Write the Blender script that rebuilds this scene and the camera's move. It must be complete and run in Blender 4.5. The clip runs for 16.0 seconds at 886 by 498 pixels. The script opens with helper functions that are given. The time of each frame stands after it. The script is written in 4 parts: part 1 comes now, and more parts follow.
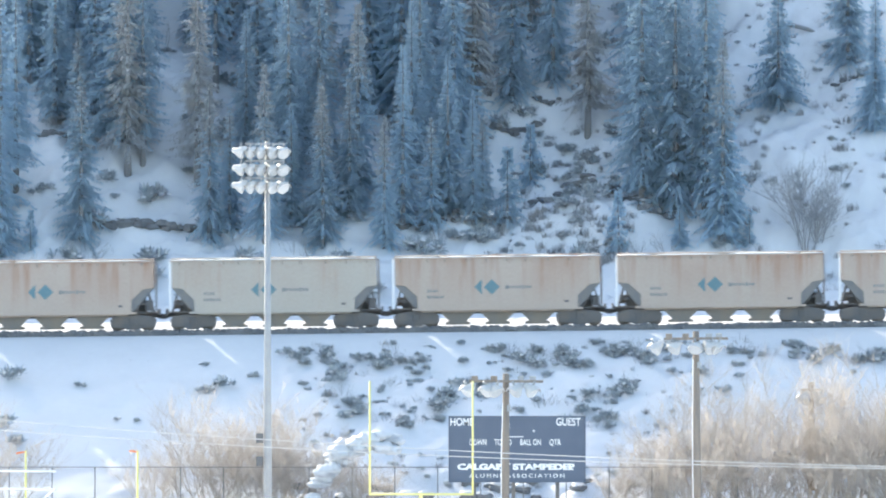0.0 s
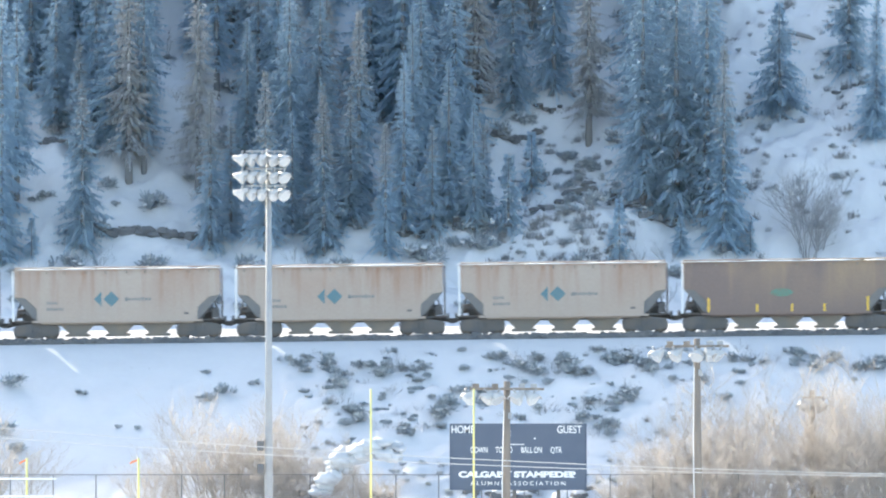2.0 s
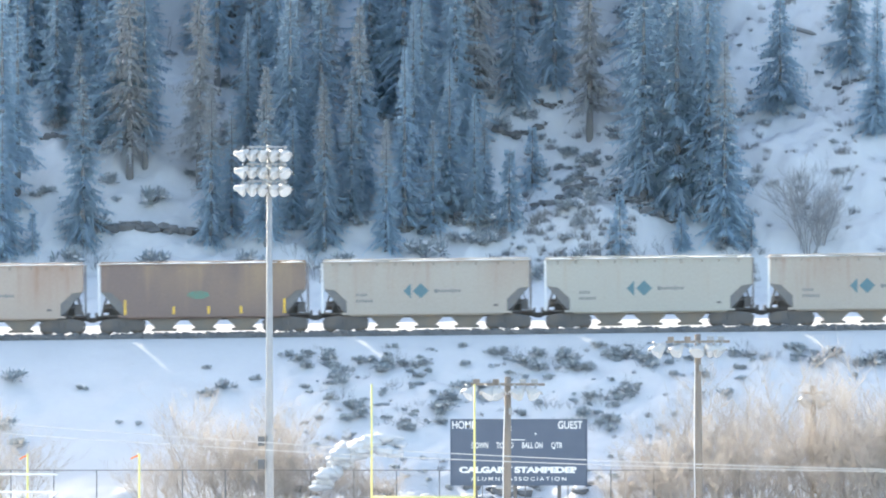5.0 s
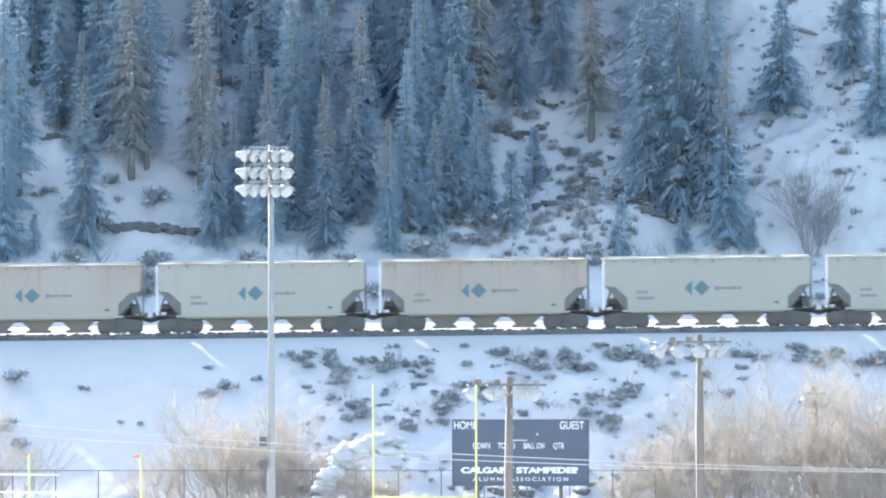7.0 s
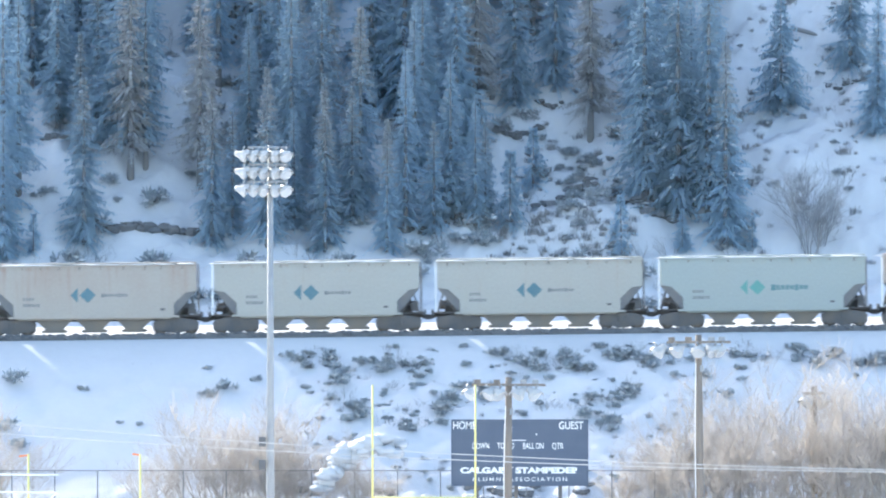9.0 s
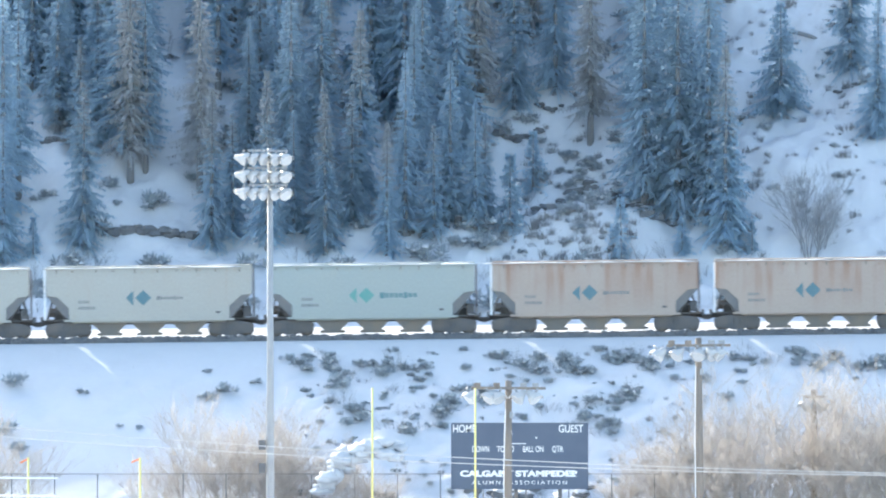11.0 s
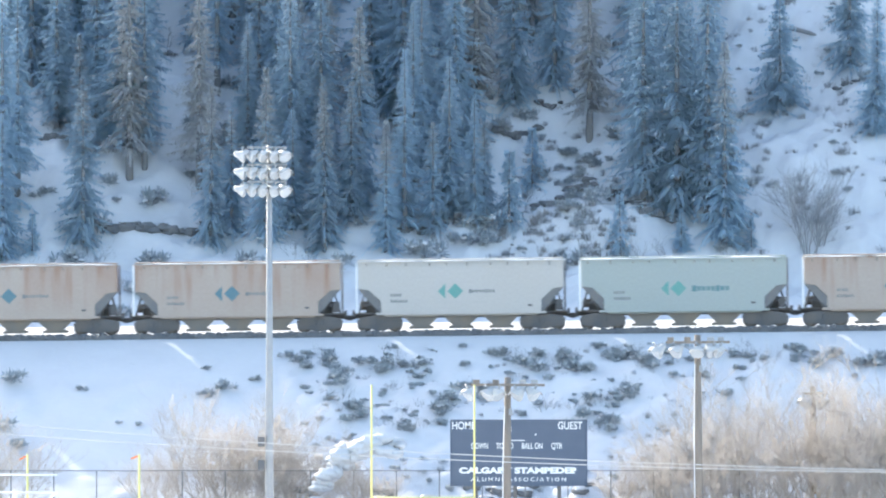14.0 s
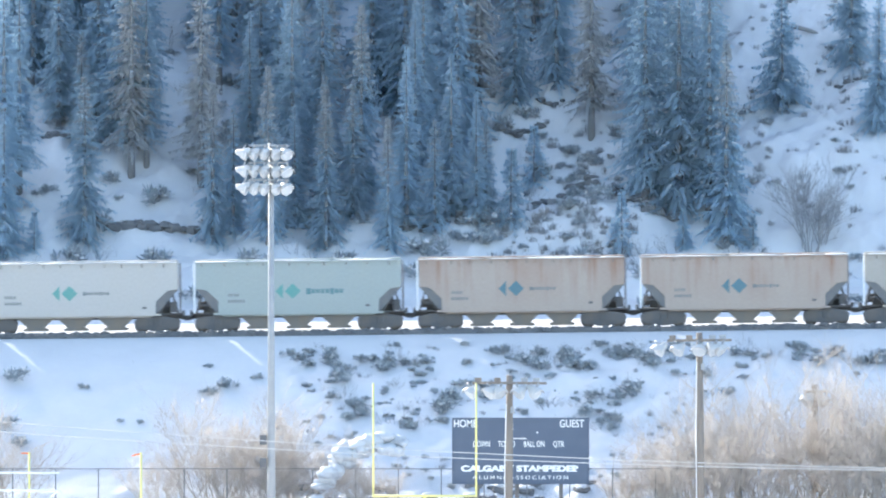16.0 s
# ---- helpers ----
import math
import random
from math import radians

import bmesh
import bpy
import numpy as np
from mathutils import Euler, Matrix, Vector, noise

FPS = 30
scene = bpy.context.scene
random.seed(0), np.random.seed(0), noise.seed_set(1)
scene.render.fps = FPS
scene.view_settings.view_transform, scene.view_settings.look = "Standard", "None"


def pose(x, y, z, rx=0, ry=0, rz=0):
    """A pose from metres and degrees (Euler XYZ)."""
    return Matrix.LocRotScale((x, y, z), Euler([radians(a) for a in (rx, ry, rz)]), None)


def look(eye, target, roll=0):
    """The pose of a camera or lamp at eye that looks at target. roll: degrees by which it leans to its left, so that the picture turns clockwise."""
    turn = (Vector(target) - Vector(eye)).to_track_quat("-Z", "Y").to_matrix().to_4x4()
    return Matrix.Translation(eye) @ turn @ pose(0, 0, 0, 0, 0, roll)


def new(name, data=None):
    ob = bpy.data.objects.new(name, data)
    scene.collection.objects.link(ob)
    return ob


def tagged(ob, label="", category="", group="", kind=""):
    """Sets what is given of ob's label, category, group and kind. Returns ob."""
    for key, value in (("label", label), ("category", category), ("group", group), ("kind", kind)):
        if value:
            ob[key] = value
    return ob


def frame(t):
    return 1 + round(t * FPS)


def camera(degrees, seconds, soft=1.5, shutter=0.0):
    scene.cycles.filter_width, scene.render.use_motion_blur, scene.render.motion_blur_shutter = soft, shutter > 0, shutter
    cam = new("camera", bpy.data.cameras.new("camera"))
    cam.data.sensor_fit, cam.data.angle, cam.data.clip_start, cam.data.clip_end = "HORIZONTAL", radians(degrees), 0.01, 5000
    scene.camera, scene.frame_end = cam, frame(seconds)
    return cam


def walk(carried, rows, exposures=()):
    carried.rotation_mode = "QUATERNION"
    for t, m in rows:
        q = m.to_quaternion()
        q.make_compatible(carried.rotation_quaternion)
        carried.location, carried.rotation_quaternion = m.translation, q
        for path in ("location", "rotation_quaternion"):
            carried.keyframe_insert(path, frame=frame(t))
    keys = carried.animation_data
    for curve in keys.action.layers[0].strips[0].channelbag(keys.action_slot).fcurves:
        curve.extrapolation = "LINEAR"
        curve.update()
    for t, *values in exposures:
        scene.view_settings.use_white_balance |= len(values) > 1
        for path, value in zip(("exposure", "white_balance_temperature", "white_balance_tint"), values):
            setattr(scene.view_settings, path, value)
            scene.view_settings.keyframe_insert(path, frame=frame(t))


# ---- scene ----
PATH = [
    (0.0, -0.0132, -0.0129),
    (0.5, -0.0137, -0.0057),
    (1.0, -0.0089, 0.0005),
    (1.5, -0.0063, 0.0049),
    (2.0, -0.0093, 0.0156),
    (2.5, -0.0037, 0.0004),
    (3.0, -0.0004, -0.0035),
    (3.5, 0.0025, -0.0099),
    (4.0, -0.0065, -0.0065),
    (6.5, -0.0064, 0.0000),
    (7.0, 0.0000, 0.0000),
    (7.5, -0.0001, -0.0057),
    (8.0, -0.0007, -0.0059),
    (8.5, -0.0067, -0.0032),
    (9.0, -0.0031, 0.0003),
    (11.5, -0.0040, 0.0134),
    (12.0, -0.0061, 0.0131),
    (12.5, -0.0060, 0.0096),
    (13.0, 0.0025, 0.0069),
    (13.5, -0.0025, -0.0016),
    (14.0, -0.0068, 0.0007),
    (14.5, 0.0062, -0.0096),
    (15.0, 0.0036, -0.0131),
    (15.5, -0.0007, -0.0032),
    (16.0, 0.0000, -0.0065),
]
GRADE = 0.012                      # the line climbs to the east
RAIL = 11.30                       # railhead height at x = 0
TRACK = 900.0                      # the track's distance from the camera
cam = camera(3.315, 16.0, soft=2.0, shutter=0.35)
EYE = (0.0, 0.0, 25.0)
TILT = 90 - math.degrees(math.atan(267 / 27090))
walk(cam, [(t, pose(*EYE, TILT + dv, 0, du)) for t, du, dv in PATH],
     [(0.0, 1.95, 7050, 5), (4.0, 1.95, 7200, 6), (6.5, 1.95, 7100, 6), (7.5, 1.95, 6750, 6), (9.0, 1.95, 6550, 6), (11.5, 1.95, 6750, 4), (12.5, 1.95, 7200, 6), (14.0, 1.95, 6800, 6), (16.0, 1.95, 6600, 6)])

# ---- light: low sun behind the hill's edge, blue sky ----
SUN = Vector((0.57, -1.0, -0.605)).normalized()
world = bpy.data.worlds.new("sky")
scene.world = world
world.use_nodes = True
wn = world.node_tree.nodes
sky = wn.new("ShaderNodeTexSky")
sky.sky_type, sky.sun_disc = "NISHITA", False
sky.sun_elevation = math.asin(-SUN.z)
sky.sun_rotation = math.atan2(-SUN.x, -SUN.y)
sky.air_density, sky.dust_density = 1.0, 2.0
wn["Background"].inputs[1].default_value = 0.15
world.node_tree.links.new(sky.outputs[0], wn["Background"].inputs[0])
sun = new("sun", bpy.data.lights.new("sun", "SUN"))
sun.data.energy, sun.data.angle, sun.data.color = 2.3, radians(0.6), (1.0, 0.93, 0.82)
sun.matrix_world = look((0, 0, 80), Vector((0, 0, 80)) + SUN)


# ---- materials ----
def mat(name, color, rough=0.7, second=None, scale=1.0, fine=12.0, bump=0.2, metal=0.0, spec=0.4, per=0.0, amount=0.5,
        stretch=(1, 1, 1), thin=0.0, sheen=0.0):
    """A surface with two scales of colour variation and a fine relief. per: change from piece to piece. thin: light through it."""
    m = bpy.data.materials.new(name)
    m.use_nodes = True
    t, n = m.node_tree, m.node_tree.nodes
    p = n["Principled BSDF"]
    p.inputs["Roughness"].default_value, p.inputs["Metallic"].default_value = rough, metal
    p.inputs["Specular IOR Level"].default_value = spec
    if sheen:
        p.inputs["Sheen Weight"].default_value, p.inputs["Sheen Roughness"].default_value = sheen, 0.9
    co = n.new("ShaderNodeTexCoord")
    mp = n.new("ShaderNodeMapping")
    mp.inputs["Scale"].default_value = stretch
    t.links.new(co.outputs["Object"], mp.inputs[0])
    big, small = n.new("ShaderNodeTexNoise"), n.new("ShaderNodeTexNoise")
    for node, s in ((big, scale), (small, fine)):
        node.inputs["Scale"].default_value, node.inputs["Detail"].default_value = s, 5
        t.links.new(mp.outputs[0], node.inputs["Vector"])
    add = n.new("ShaderNodeMath")
    add.operation = "MULTIPLY_ADD"
    t.links.new(small.outputs[0], add.inputs[0])
    add.inputs[1].default_value = 0.5
    t.links.new(big.outputs[0], add.inputs[2])
    ramp = n.new("ShaderNodeMapRange")
    ramp.inputs[1].default_value, ramp.inputs[2].default_value = 0.75 - amount / 2, 0.75 + amount / 2
    t.links.new(add.outputs[0], ramp.inputs[0])
    mix = n.new("ShaderNodeMix")
    mix.data_type = "RGBA"
    mix.inputs[6].default_value = (*color, 1)
    mix.inputs[7].default_value = (*(second or [c * 0.7 for c in color]), 1)
    t.links.new(ramp.outputs[0], mix.inputs[0])
    out = mix.outputs[2]
    if per:
        info = n.new("ShaderNodeObjectInfo")
        hs = n.new("ShaderNodeHueSaturation")
        r = n.new("ShaderNodeMapRange")
        r.inputs[3].default_value, r.inputs[4].default_value = 1 - per, 1 + per
        t.links.new(info.outputs["Random"], r.inputs[0])
        t.links.new(r.outputs[0], hs.inputs["Value"])
        t.links.new(out, hs.inputs["Color"])
        out = hs.outputs[0]
    t.links.new(out, p.inputs["Base Color"])
    if bump:
        b = n.new("ShaderNodeBump")
        b.inputs["Strength"].default_value, b.inputs["Distance"].default_value = bump, 0.05
        t.links.new(add.outputs[0], b.inputs["Height"])
        t.links.new(b.outputs[0], p.inputs["Normal"])
    if thin:
        tr, ms = n.new("ShaderNodeBsdfTranslucent"), n.new("ShaderNodeMixShader")
        t.links.new(out, tr.inputs[0])
        ms.inputs[0].default_value = thin
        t.links.new(p.outputs[0], ms.inputs[1])
        t.links.new(tr.outputs[0], ms.inputs[2])
        t.links.new(ms.outputs[0], n["Material Output"].inputs[0])
    return m


def paint(name, base, rust, amount, streak):
    """Weathered car paint: rust that runs down from the roof edge in streaks, and dirt towards the sill."""
    m = bpy.data.materials.new(name)
    m.use_nodes = True
    t, n = m.node_tree, m.node_tree.nodes
    p = n["Principled BSDF"]
    p.inputs["Roughness"].default_value, p.inputs["Specular IOR Level"].default_value = 0.6, 0.3
    co, info = n.new("ShaderNodeTexCoord"), n.new("ShaderNodeObjectInfo")
    off = n.new("ShaderNodeVectorMath")
    off.operation = "MULTIPLY_ADD"
    off.inputs[1].default_value = (37, 0, 11)
    t.links.new(info.outputs["Random"], off.inputs[0])
    t.links.new(co.outputs["Object"], off.inputs[2])

    def noise_at(sx, sz, detail):
        mp, no = n.new("ShaderNodeMapping"), n.new("ShaderNodeTexNoise")
        mp.inputs["Scale"].default_value = (sx, 0.02, sz)
        no.inputs["Scale"].default_value, no.inputs["Detail"].default_value = 1.0, detail
        t.links.new(off.outputs[0], mp.inputs[0])
        t.links.new(mp.outputs[0], no.inputs["Vector"])
        return no.outputs[0]

    def math2(op, a, b):
        k = n.new("ShaderNodeMath")
        k.operation = op
        for i, v in enumerate((a, b)):
            if isinstance(v, (int, float)):
                k.inputs[i].default_value = v
            else:
                t.links.new(v, k.inputs[i])
        return k.outputs[0]

    def rng(v, a, b, c, d):
        k = n.new("ShaderNodeMapRange")
        for i, x in enumerate((a, b, c, d)):
            k.inputs[i + 1].default_value = x
        t.links.new(v, k.inputs[0])
        return k.outputs[0]

    sep = n.new("ShaderNodeSeparateXYZ")
    t.links.new(co.outputs["Object"], sep.inputs[0])
    high = rng(sep.outputs[2], 1.2, 4.06, 0.05, 1.0)
    runs = rng(noise_at(1.9, 0.16, 7), 0.5 + 0.12 * (1 - streak), 0.74, 0.0, 1.0)
    wide = rng(noise_at(0.35, 0.15, 5), 0.42, 0.68, 0.0, 1.0)
    top = rng(sep.outputs[2], 3.6, 4.1, 0.0, 0.7)
    patch = rng(noise_at(3.0, 3.0, 6), 0.55, 0.7, 0.0, 0.5)
    k = math2("ADD", math2("MULTIPLY", runs, streak), math2("MULTIPLY", wide, amount))
    k = math2("ADD", math2("MULTIPLY", k, high), math2("MULTIPLY", top, patch))
    k = math2("MINIMUM", math2("ADD", k, math2("MULTIPLY", patch, 0.12)), 1.0)
    fine = rng(noise_at(9, 6, 6), 0.3, 0.7, 0.94, 1.03)
    mix, hs = n.new("ShaderNodeMix"), n.new("ShaderNodeHueSaturation")
    mix.data_type = "RGBA"
    mix.inputs[6].default_value, mix.inputs[7].default_value = (*base, 1), (*rust, 1)
    t.links.new(k, mix.inputs[0])
    t.links.new(mix.outputs[2], hs.inputs["Color"])
    t.links.new(fine, hs.inputs["Value"])
    t.links.new(hs.outputs[0], p.inputs["Base Color"])
    return m


SNOW = mat("snow", (0.62, 0.63, 0.65), 0.6, (0.55, 0.56, 0.585), 0.35, 2.5, 0.7, spec=0.3, amount=0.9)
# needle and cone colours are paled towards blue, with sheen, to imitate haze
NEEDLES = mat("hazed_needles", (0.395, 0.545, 0.645), 0.8, (0.43, 0.55, 0.63), 0.25, 6, 0, per=0.08, thin=0.68, spec=0.1, sheen=0.6)
BROWN_NEEDLES = mat("larch_twigs", (0.46, 0.475, 0.49), 0.8, (0.475, 0.465, 0.46), 0.4, 6, 0, per=0.10, thin=0.6, spec=0.1, sheen=0.6)
CONES = mat("spruce_cones", (0.43, 0.42, 0.41), 0.8, (0.38, 0.44, 0.48), 1.5, 8, 0, per=0.12, thin=0.6, spec=0.1, sheen=0.6)
# bark lightened to a bluish grey, haze put into its colour
BARK = mat("hazed_bark", (0.24, 0.25, 0.265), 0.9, (0.28, 0.275, 0.27), 2, 20, 0.5, stretch=(1, 1, 0.3))
TWIG = mat("willow_twig", (0.415, 0.375, 0.35), 0.7, (0.48, 0.445, 0.415), 0.6, 8, 0, per=0.10, thin=0.55)
STEM = mat("willow_stem", (0.43, 0.385, 0.34), 0.7, (0.51, 0.465, 0.41), 0.6, 8, 0, per=0.10, thin=0.3)
GREY_TWIG = mat("grey_twig", (0.25, 0.265, 0.285), 0.8, (0.30, 0.29, 0.285), 0.6, 8, 0, per=0.2)
# shrub green made paler and bluer, standing in for haze
JUNIPER = mat("juniper", (0.26, 0.33, 0.38), 0.8, (0.29, 0.315, 0.33), 1.5, 9, 0, per=0.15, thin=0.5, spec=0.1, sheen=0.8)
ROCK = mat("rock", (0.115, 0.125, 0.14), 0.9, (0.20, 0.20, 0.20), 0.8, 6, 0.8)
WOOD = mat("pole_wood", (0.30, 0.25, 0.21), 0.85, (0.20, 0.17, 0.15), 1.5, 14, 0.5, stretch=(3, 3, 0.3))
STEEL = mat("galvanised_steel", (0.36, 0.37, 0.38), 0.55, (0.30, 0.31, 0.33), 2, 14, 0.1, metal=0.2)
LAMPWHITE = mat("lamp_housing", (0.54, 0.54, 0.53), 0.5, (0.45, 0.45, 0.45), 3, 15, 0.05)
LENS = mat("lamp_glass", (0.48, 0.50, 0.52), 0.25, (0.42, 0.44, 0.47), 3, 15, 0, spec=0.6)
YELLOW = mat("yellow_paint", (0.80, 0.73, 0.28), 0.5, (0.72, 0.66, 0.28), 2, 14, 0.1)
# navy greyed and lightened, so the board's colour holds the haze
NAVY = mat("navy_board", (0.085, 0.110, 0.160), 0.5, (0.10, 0.125, 0.175), 0.8, 10, 0.05)
WHITE = mat("white_paint", (0.82, 0.82, 0.82), 0.5, (0.72, 0.73, 0.74), 2, 12, 0.05)
WIRE = mat("fence_wire", (0.16, 0.17, 0.18), 0.5, (0.24, 0.24, 0.25), 2, 12, 0, metal=0.4)
CABLE = mat("cable", (0.60, 0.58, 0.56), 0.5, (0.5, 0.5, 0.5), 0.2, 2, 0)
IRON = mat("rail_steel", (0.16, 0.12, 0.10), 0.6, (0.10, 0.09, 0.085), 1, 9, 0.3, metal=0.4)
# underframe grime, with haze mixed in as a paler blue-grey
UNDER = mat("hazed_underframe", (0.12, 0.13, 0.145), 0.85, (0.17, 0.155, 0.145), 1.5, 9, 0.4)
SHEET = mat("grimy_grey_sheet", (0.20, 0.20, 0.20), 0.8, (0.27, 0.23, 0.19), 1.2, 9, 0.2)
# dark grey carries the shade of the cars' open end bays
DARK_SHEET = mat("bay_shade_sheet", (0.15, 0.165, 0.185), 0.8, (0.22, 0.205, 0.19), 1.2, 9, 0.2)
TREAD = mat("wheel_steel", (0.20, 0.18, 0.17), 0.4, (0.10, 0.09, 0.09), 3, 15, 0.1, metal=0.7)
BLUE = mat("logo_blue", (0.085, 0.19, 0.235), 0.6, (0.13, 0.22, 0.25), 2, 14, 0)
TEAL = mat("logo_teal", (0.11, 0.33, 0.30), 0.6, (0.17, 0.34, 0.31), 2, 14, 0)
GREY_PAINT = mat("faded_lettering", (0.16, 0.18, 0.19), 0.7, (0.27, 0.27, 0.26), 2, 14, 0)
REFLECT = mat("reflective_strip", (0.85, 0.55, 0.08), 0.4, (0.75, 0.48, 0.08), 3, 12, 0)
FADED_TEAL = mat("faded_teal", (0.10, 0.28, 0.23), 0.7, (0.17, 0.20, 0.15), 2.5, 9, 0)
LETTER = mat("dark_lettering", (0.10, 0.22, 0.24), 0.7, (0.18, 0.27, 0.27), 2, 14, 0)
ORANGE = mat("orange_ribbon", (0.85, 0.22, 0.06), 0.7, (0.75, 0.2, 0.06), 3, 10, 0)
PAINTS = {
    "clean": paint("cream_paint", (0.42, 0.415, 0.38), (0.36, 0.19, 0.10), 0.10, 0.25),
    "worn": paint("worn_cream_paint", (0.42, 0.39, 0.35), (0.33, 0.20, 0.14), 0.35, 0.6),
    "rusty": paint("rusty_cream_paint", (0.425, 0.36, 0.315), (0.33, 0.19, 0.13), 0.55, 0.95),
    "brown": paint("brown_paint", (0.215, 0.165, 0.150), (0.37, 0.27, 0.18), 0.9, 0.4),
    "green": paint("pale_green_paint", (0.36, 0.40, 0.385), (0.42, 0.38, 0.28), 0.08, 0.15),
    "white": paint("chalky_white_paint", (0.49, 0.47, 0.445), (0.50, 0.42, 0.32), 0.12, 0.15),
}


# ---- mesh tools ----
def mesh_of(name, verts, faces, material, smooth=False):
    me = bpy.data.meshes.new(name)
    me.from_pydata([tuple(v) for v in verts], [], faces)
    me.materials.append(material)
    if smooth:
        me.polygons.foreach_set("use_smooth", [True] * len(me.polygons))
    me.update()
    return me


class Shape:
    """Collects vertices and faces of one mesh."""

    def __init__(self):
        self.v, self.f = [], []

    def box(self, cx, cy, cz, sx, sy, sz, b=0.0):
        """A block with cut corners along its long edges."""
        i = len(self.v)
        hx, hy, hz = sx / 2, sy / 2, sz / 2
        b = min(b or min(sx, sy, sz) * 0.12, min(sx, sy, sz) * 0.3)
        ring = [(-hx + b, -hy), (hx - b, -hy), (hx, -hy + b), (hx, hy - b), (hx - b, hy), (-hx + b, hy), (-hx, hy - b), (-hx, -hy + b)]
        for z in (-hz, hz):
            self.v += [(cx + x, cy + y, cz + z) for x, y in ring]
        self.f += [tuple(i + 7 - k for k in range(8)), tuple(i + 8 + k for k in range(8))]
        self.f += [(i + k, i + (k + 1) % 8, i + 8 + (k + 1) % 8, i + 8 + k) for k in range(8)]
        return self

    def prism(self, outline, y0, y1):
        """A polygon of (x, z), counter-clockwise seen from -y, carried from y0 to y1."""
        i, n = len(self.v), len(outline)
        for y in (y0, y1):
            self.v += [(x, y, z) for x, z in outline]
        self.f += [tuple(range(i, i + n)), tuple(range(i + 2 * n - 1, i + n - 1, -1))]
        self.f += [(i + k, i + n + k, i + n + (k + 1) % n, i + (k + 1) % n) for k in range(n)]
        return self

    def tube(self, points, radii, sides=6, caps=True):
        pts = [Vector(p) for p in points]
        i = len(self.v)
        for k, p in enumerate(pts):
            d = (pts[min(k + 1, len(pts) - 1)] - pts[max(k - 1, 0)]).normalized()
            u = d.cross(Vector((0.31, 0.9, 0.13)) if abs(d.y) < 0.9 else Vector((1, 0, 0.1))).normalized()
            w = d.cross(u)
            r = radii[k] if hasattr(radii, "__len__") else radii
            for s in range(sides):
                a = 2 * math.pi * s / sides
                self.v.append(p + r * (math.cos(a) * u + math.sin(a) * w))
        for k in range(len(pts) - 1):
            for s in range(sides):
                a, b = i + k * sides + s, i + k * sides + (s + 1) % sides
                self.f.append((a, b, b + sides, a + sides))
        if caps:
            e = i + (len(pts) - 1) * sides
            self.f += [tuple(i + sides - 1 - s for s in range(sides)), tuple(e + s for s in range(sides))]
        return self

    def lump(self, c, r, rng, rough=0.25, flat=1.0, rings=5, seg=8):
        """A rounded, uneven lump."""
        i = len(self.v)
        for a in range(rings + 1):
            th = math.pi * a / rings
            for b in range(seg):
                ph = 2 * math.pi * b / seg
                k = 1 + rng.uniform(-rough, rough) * (0 < a < rings)
                self.v.append((c[0] + r[0] * k * math.sin(th) * math.cos(ph), c[1] + r[1] * k * math.sin(th) * math.sin(ph),
                               c[2] + r[2] * k * math.cos(th) * flat))
        for a in range(rings):
            for b in range(seg):
                p, q = i + a * seg + b, i + a * seg + (b + 1) % seg
                self.f.append((p, p + seg, q + seg, q))
        return self

    def mesh(self, name, material, smooth=False):
        return mesh_of(name, self.v, self.f, material, smooth)


def part(name, shape, material, parent, label="", at=None, smooth=False):
    me = shape if isinstance(shape, bpy.types.Mesh) else shape.mesh(name, material, smooth)
    ob = new(name, me)
    ob.parent = parent
    if at is not None:
        ob.matrix_basis = at
    return tagged(ob, label)


def thing(name, label, category, m=None, group="", kind=""):
    ob = new(name)
    if m is not None:
        ob.matrix_basis = m
    return tagged(ob, label, category, group, kind)


def single(name, shape, material, label, category, m=None, group="", kind="", smooth=False):
    ob = new(name, shape if isinstance(shape, bpy.types.Mesh) else shape.mesh(name, material, smooth))
    if m is not None:
        ob.matrix_basis = m
    return tagged(ob, label, category, group, kind)


# ---- the lie of the land ----
# the steep rise past 942 is out of view, added to shade the slope
PROFILE_Y = [-400, 20, 200, 845, 858, 868, 871.5, 875, 885.8, 895.8, 897.1, 903, 906, 916, 942, 957, 990, 1100, 1500, 4500]
PROFILE_Z = [23.3, 23.3, 0.0, 0.0, 0.5, 1.1, 1.2, 1.4, 6.2, 10.6, 11.06, 11.06, 11.7, 14.4, 31.5, 53, 65, 76, 82, 90]


def smoothstep(a, b, x):
    k = np.clip((x - a) / (b - a), 0, 1)
    return k * k * (3 - 2 * k)


def bumps(x, y):
    """Humps and hollows of the hillside and the bank, from a few waves."""
    h = 0.0 * x
    for k, (a, b, c, amp) in enumerate(((0.11, 0.16, 0.3, 0.8), (0.27, -0.21, 1.7, 0.45), (-0.43, 0.39, 2.6, 0.28), (0.9, 0.75, 0.9, 0.13),
                                        (-1.3, 1.7, 4.1, 0.08), (2.3, -1.9, 5.2, 0.05))):
        h = h + amp * np.sin(a * x + b * y + c + 1.3 * np.sin(0.19 * a / abs(a) * y + 0.13 * x + k))
    return h


SHELF = 22.0      # breadth of level ground, added before the hill's foot to let sun through
WIDER = 1.024     # the hill, moved further off, is scaled so much to fit the camera's view


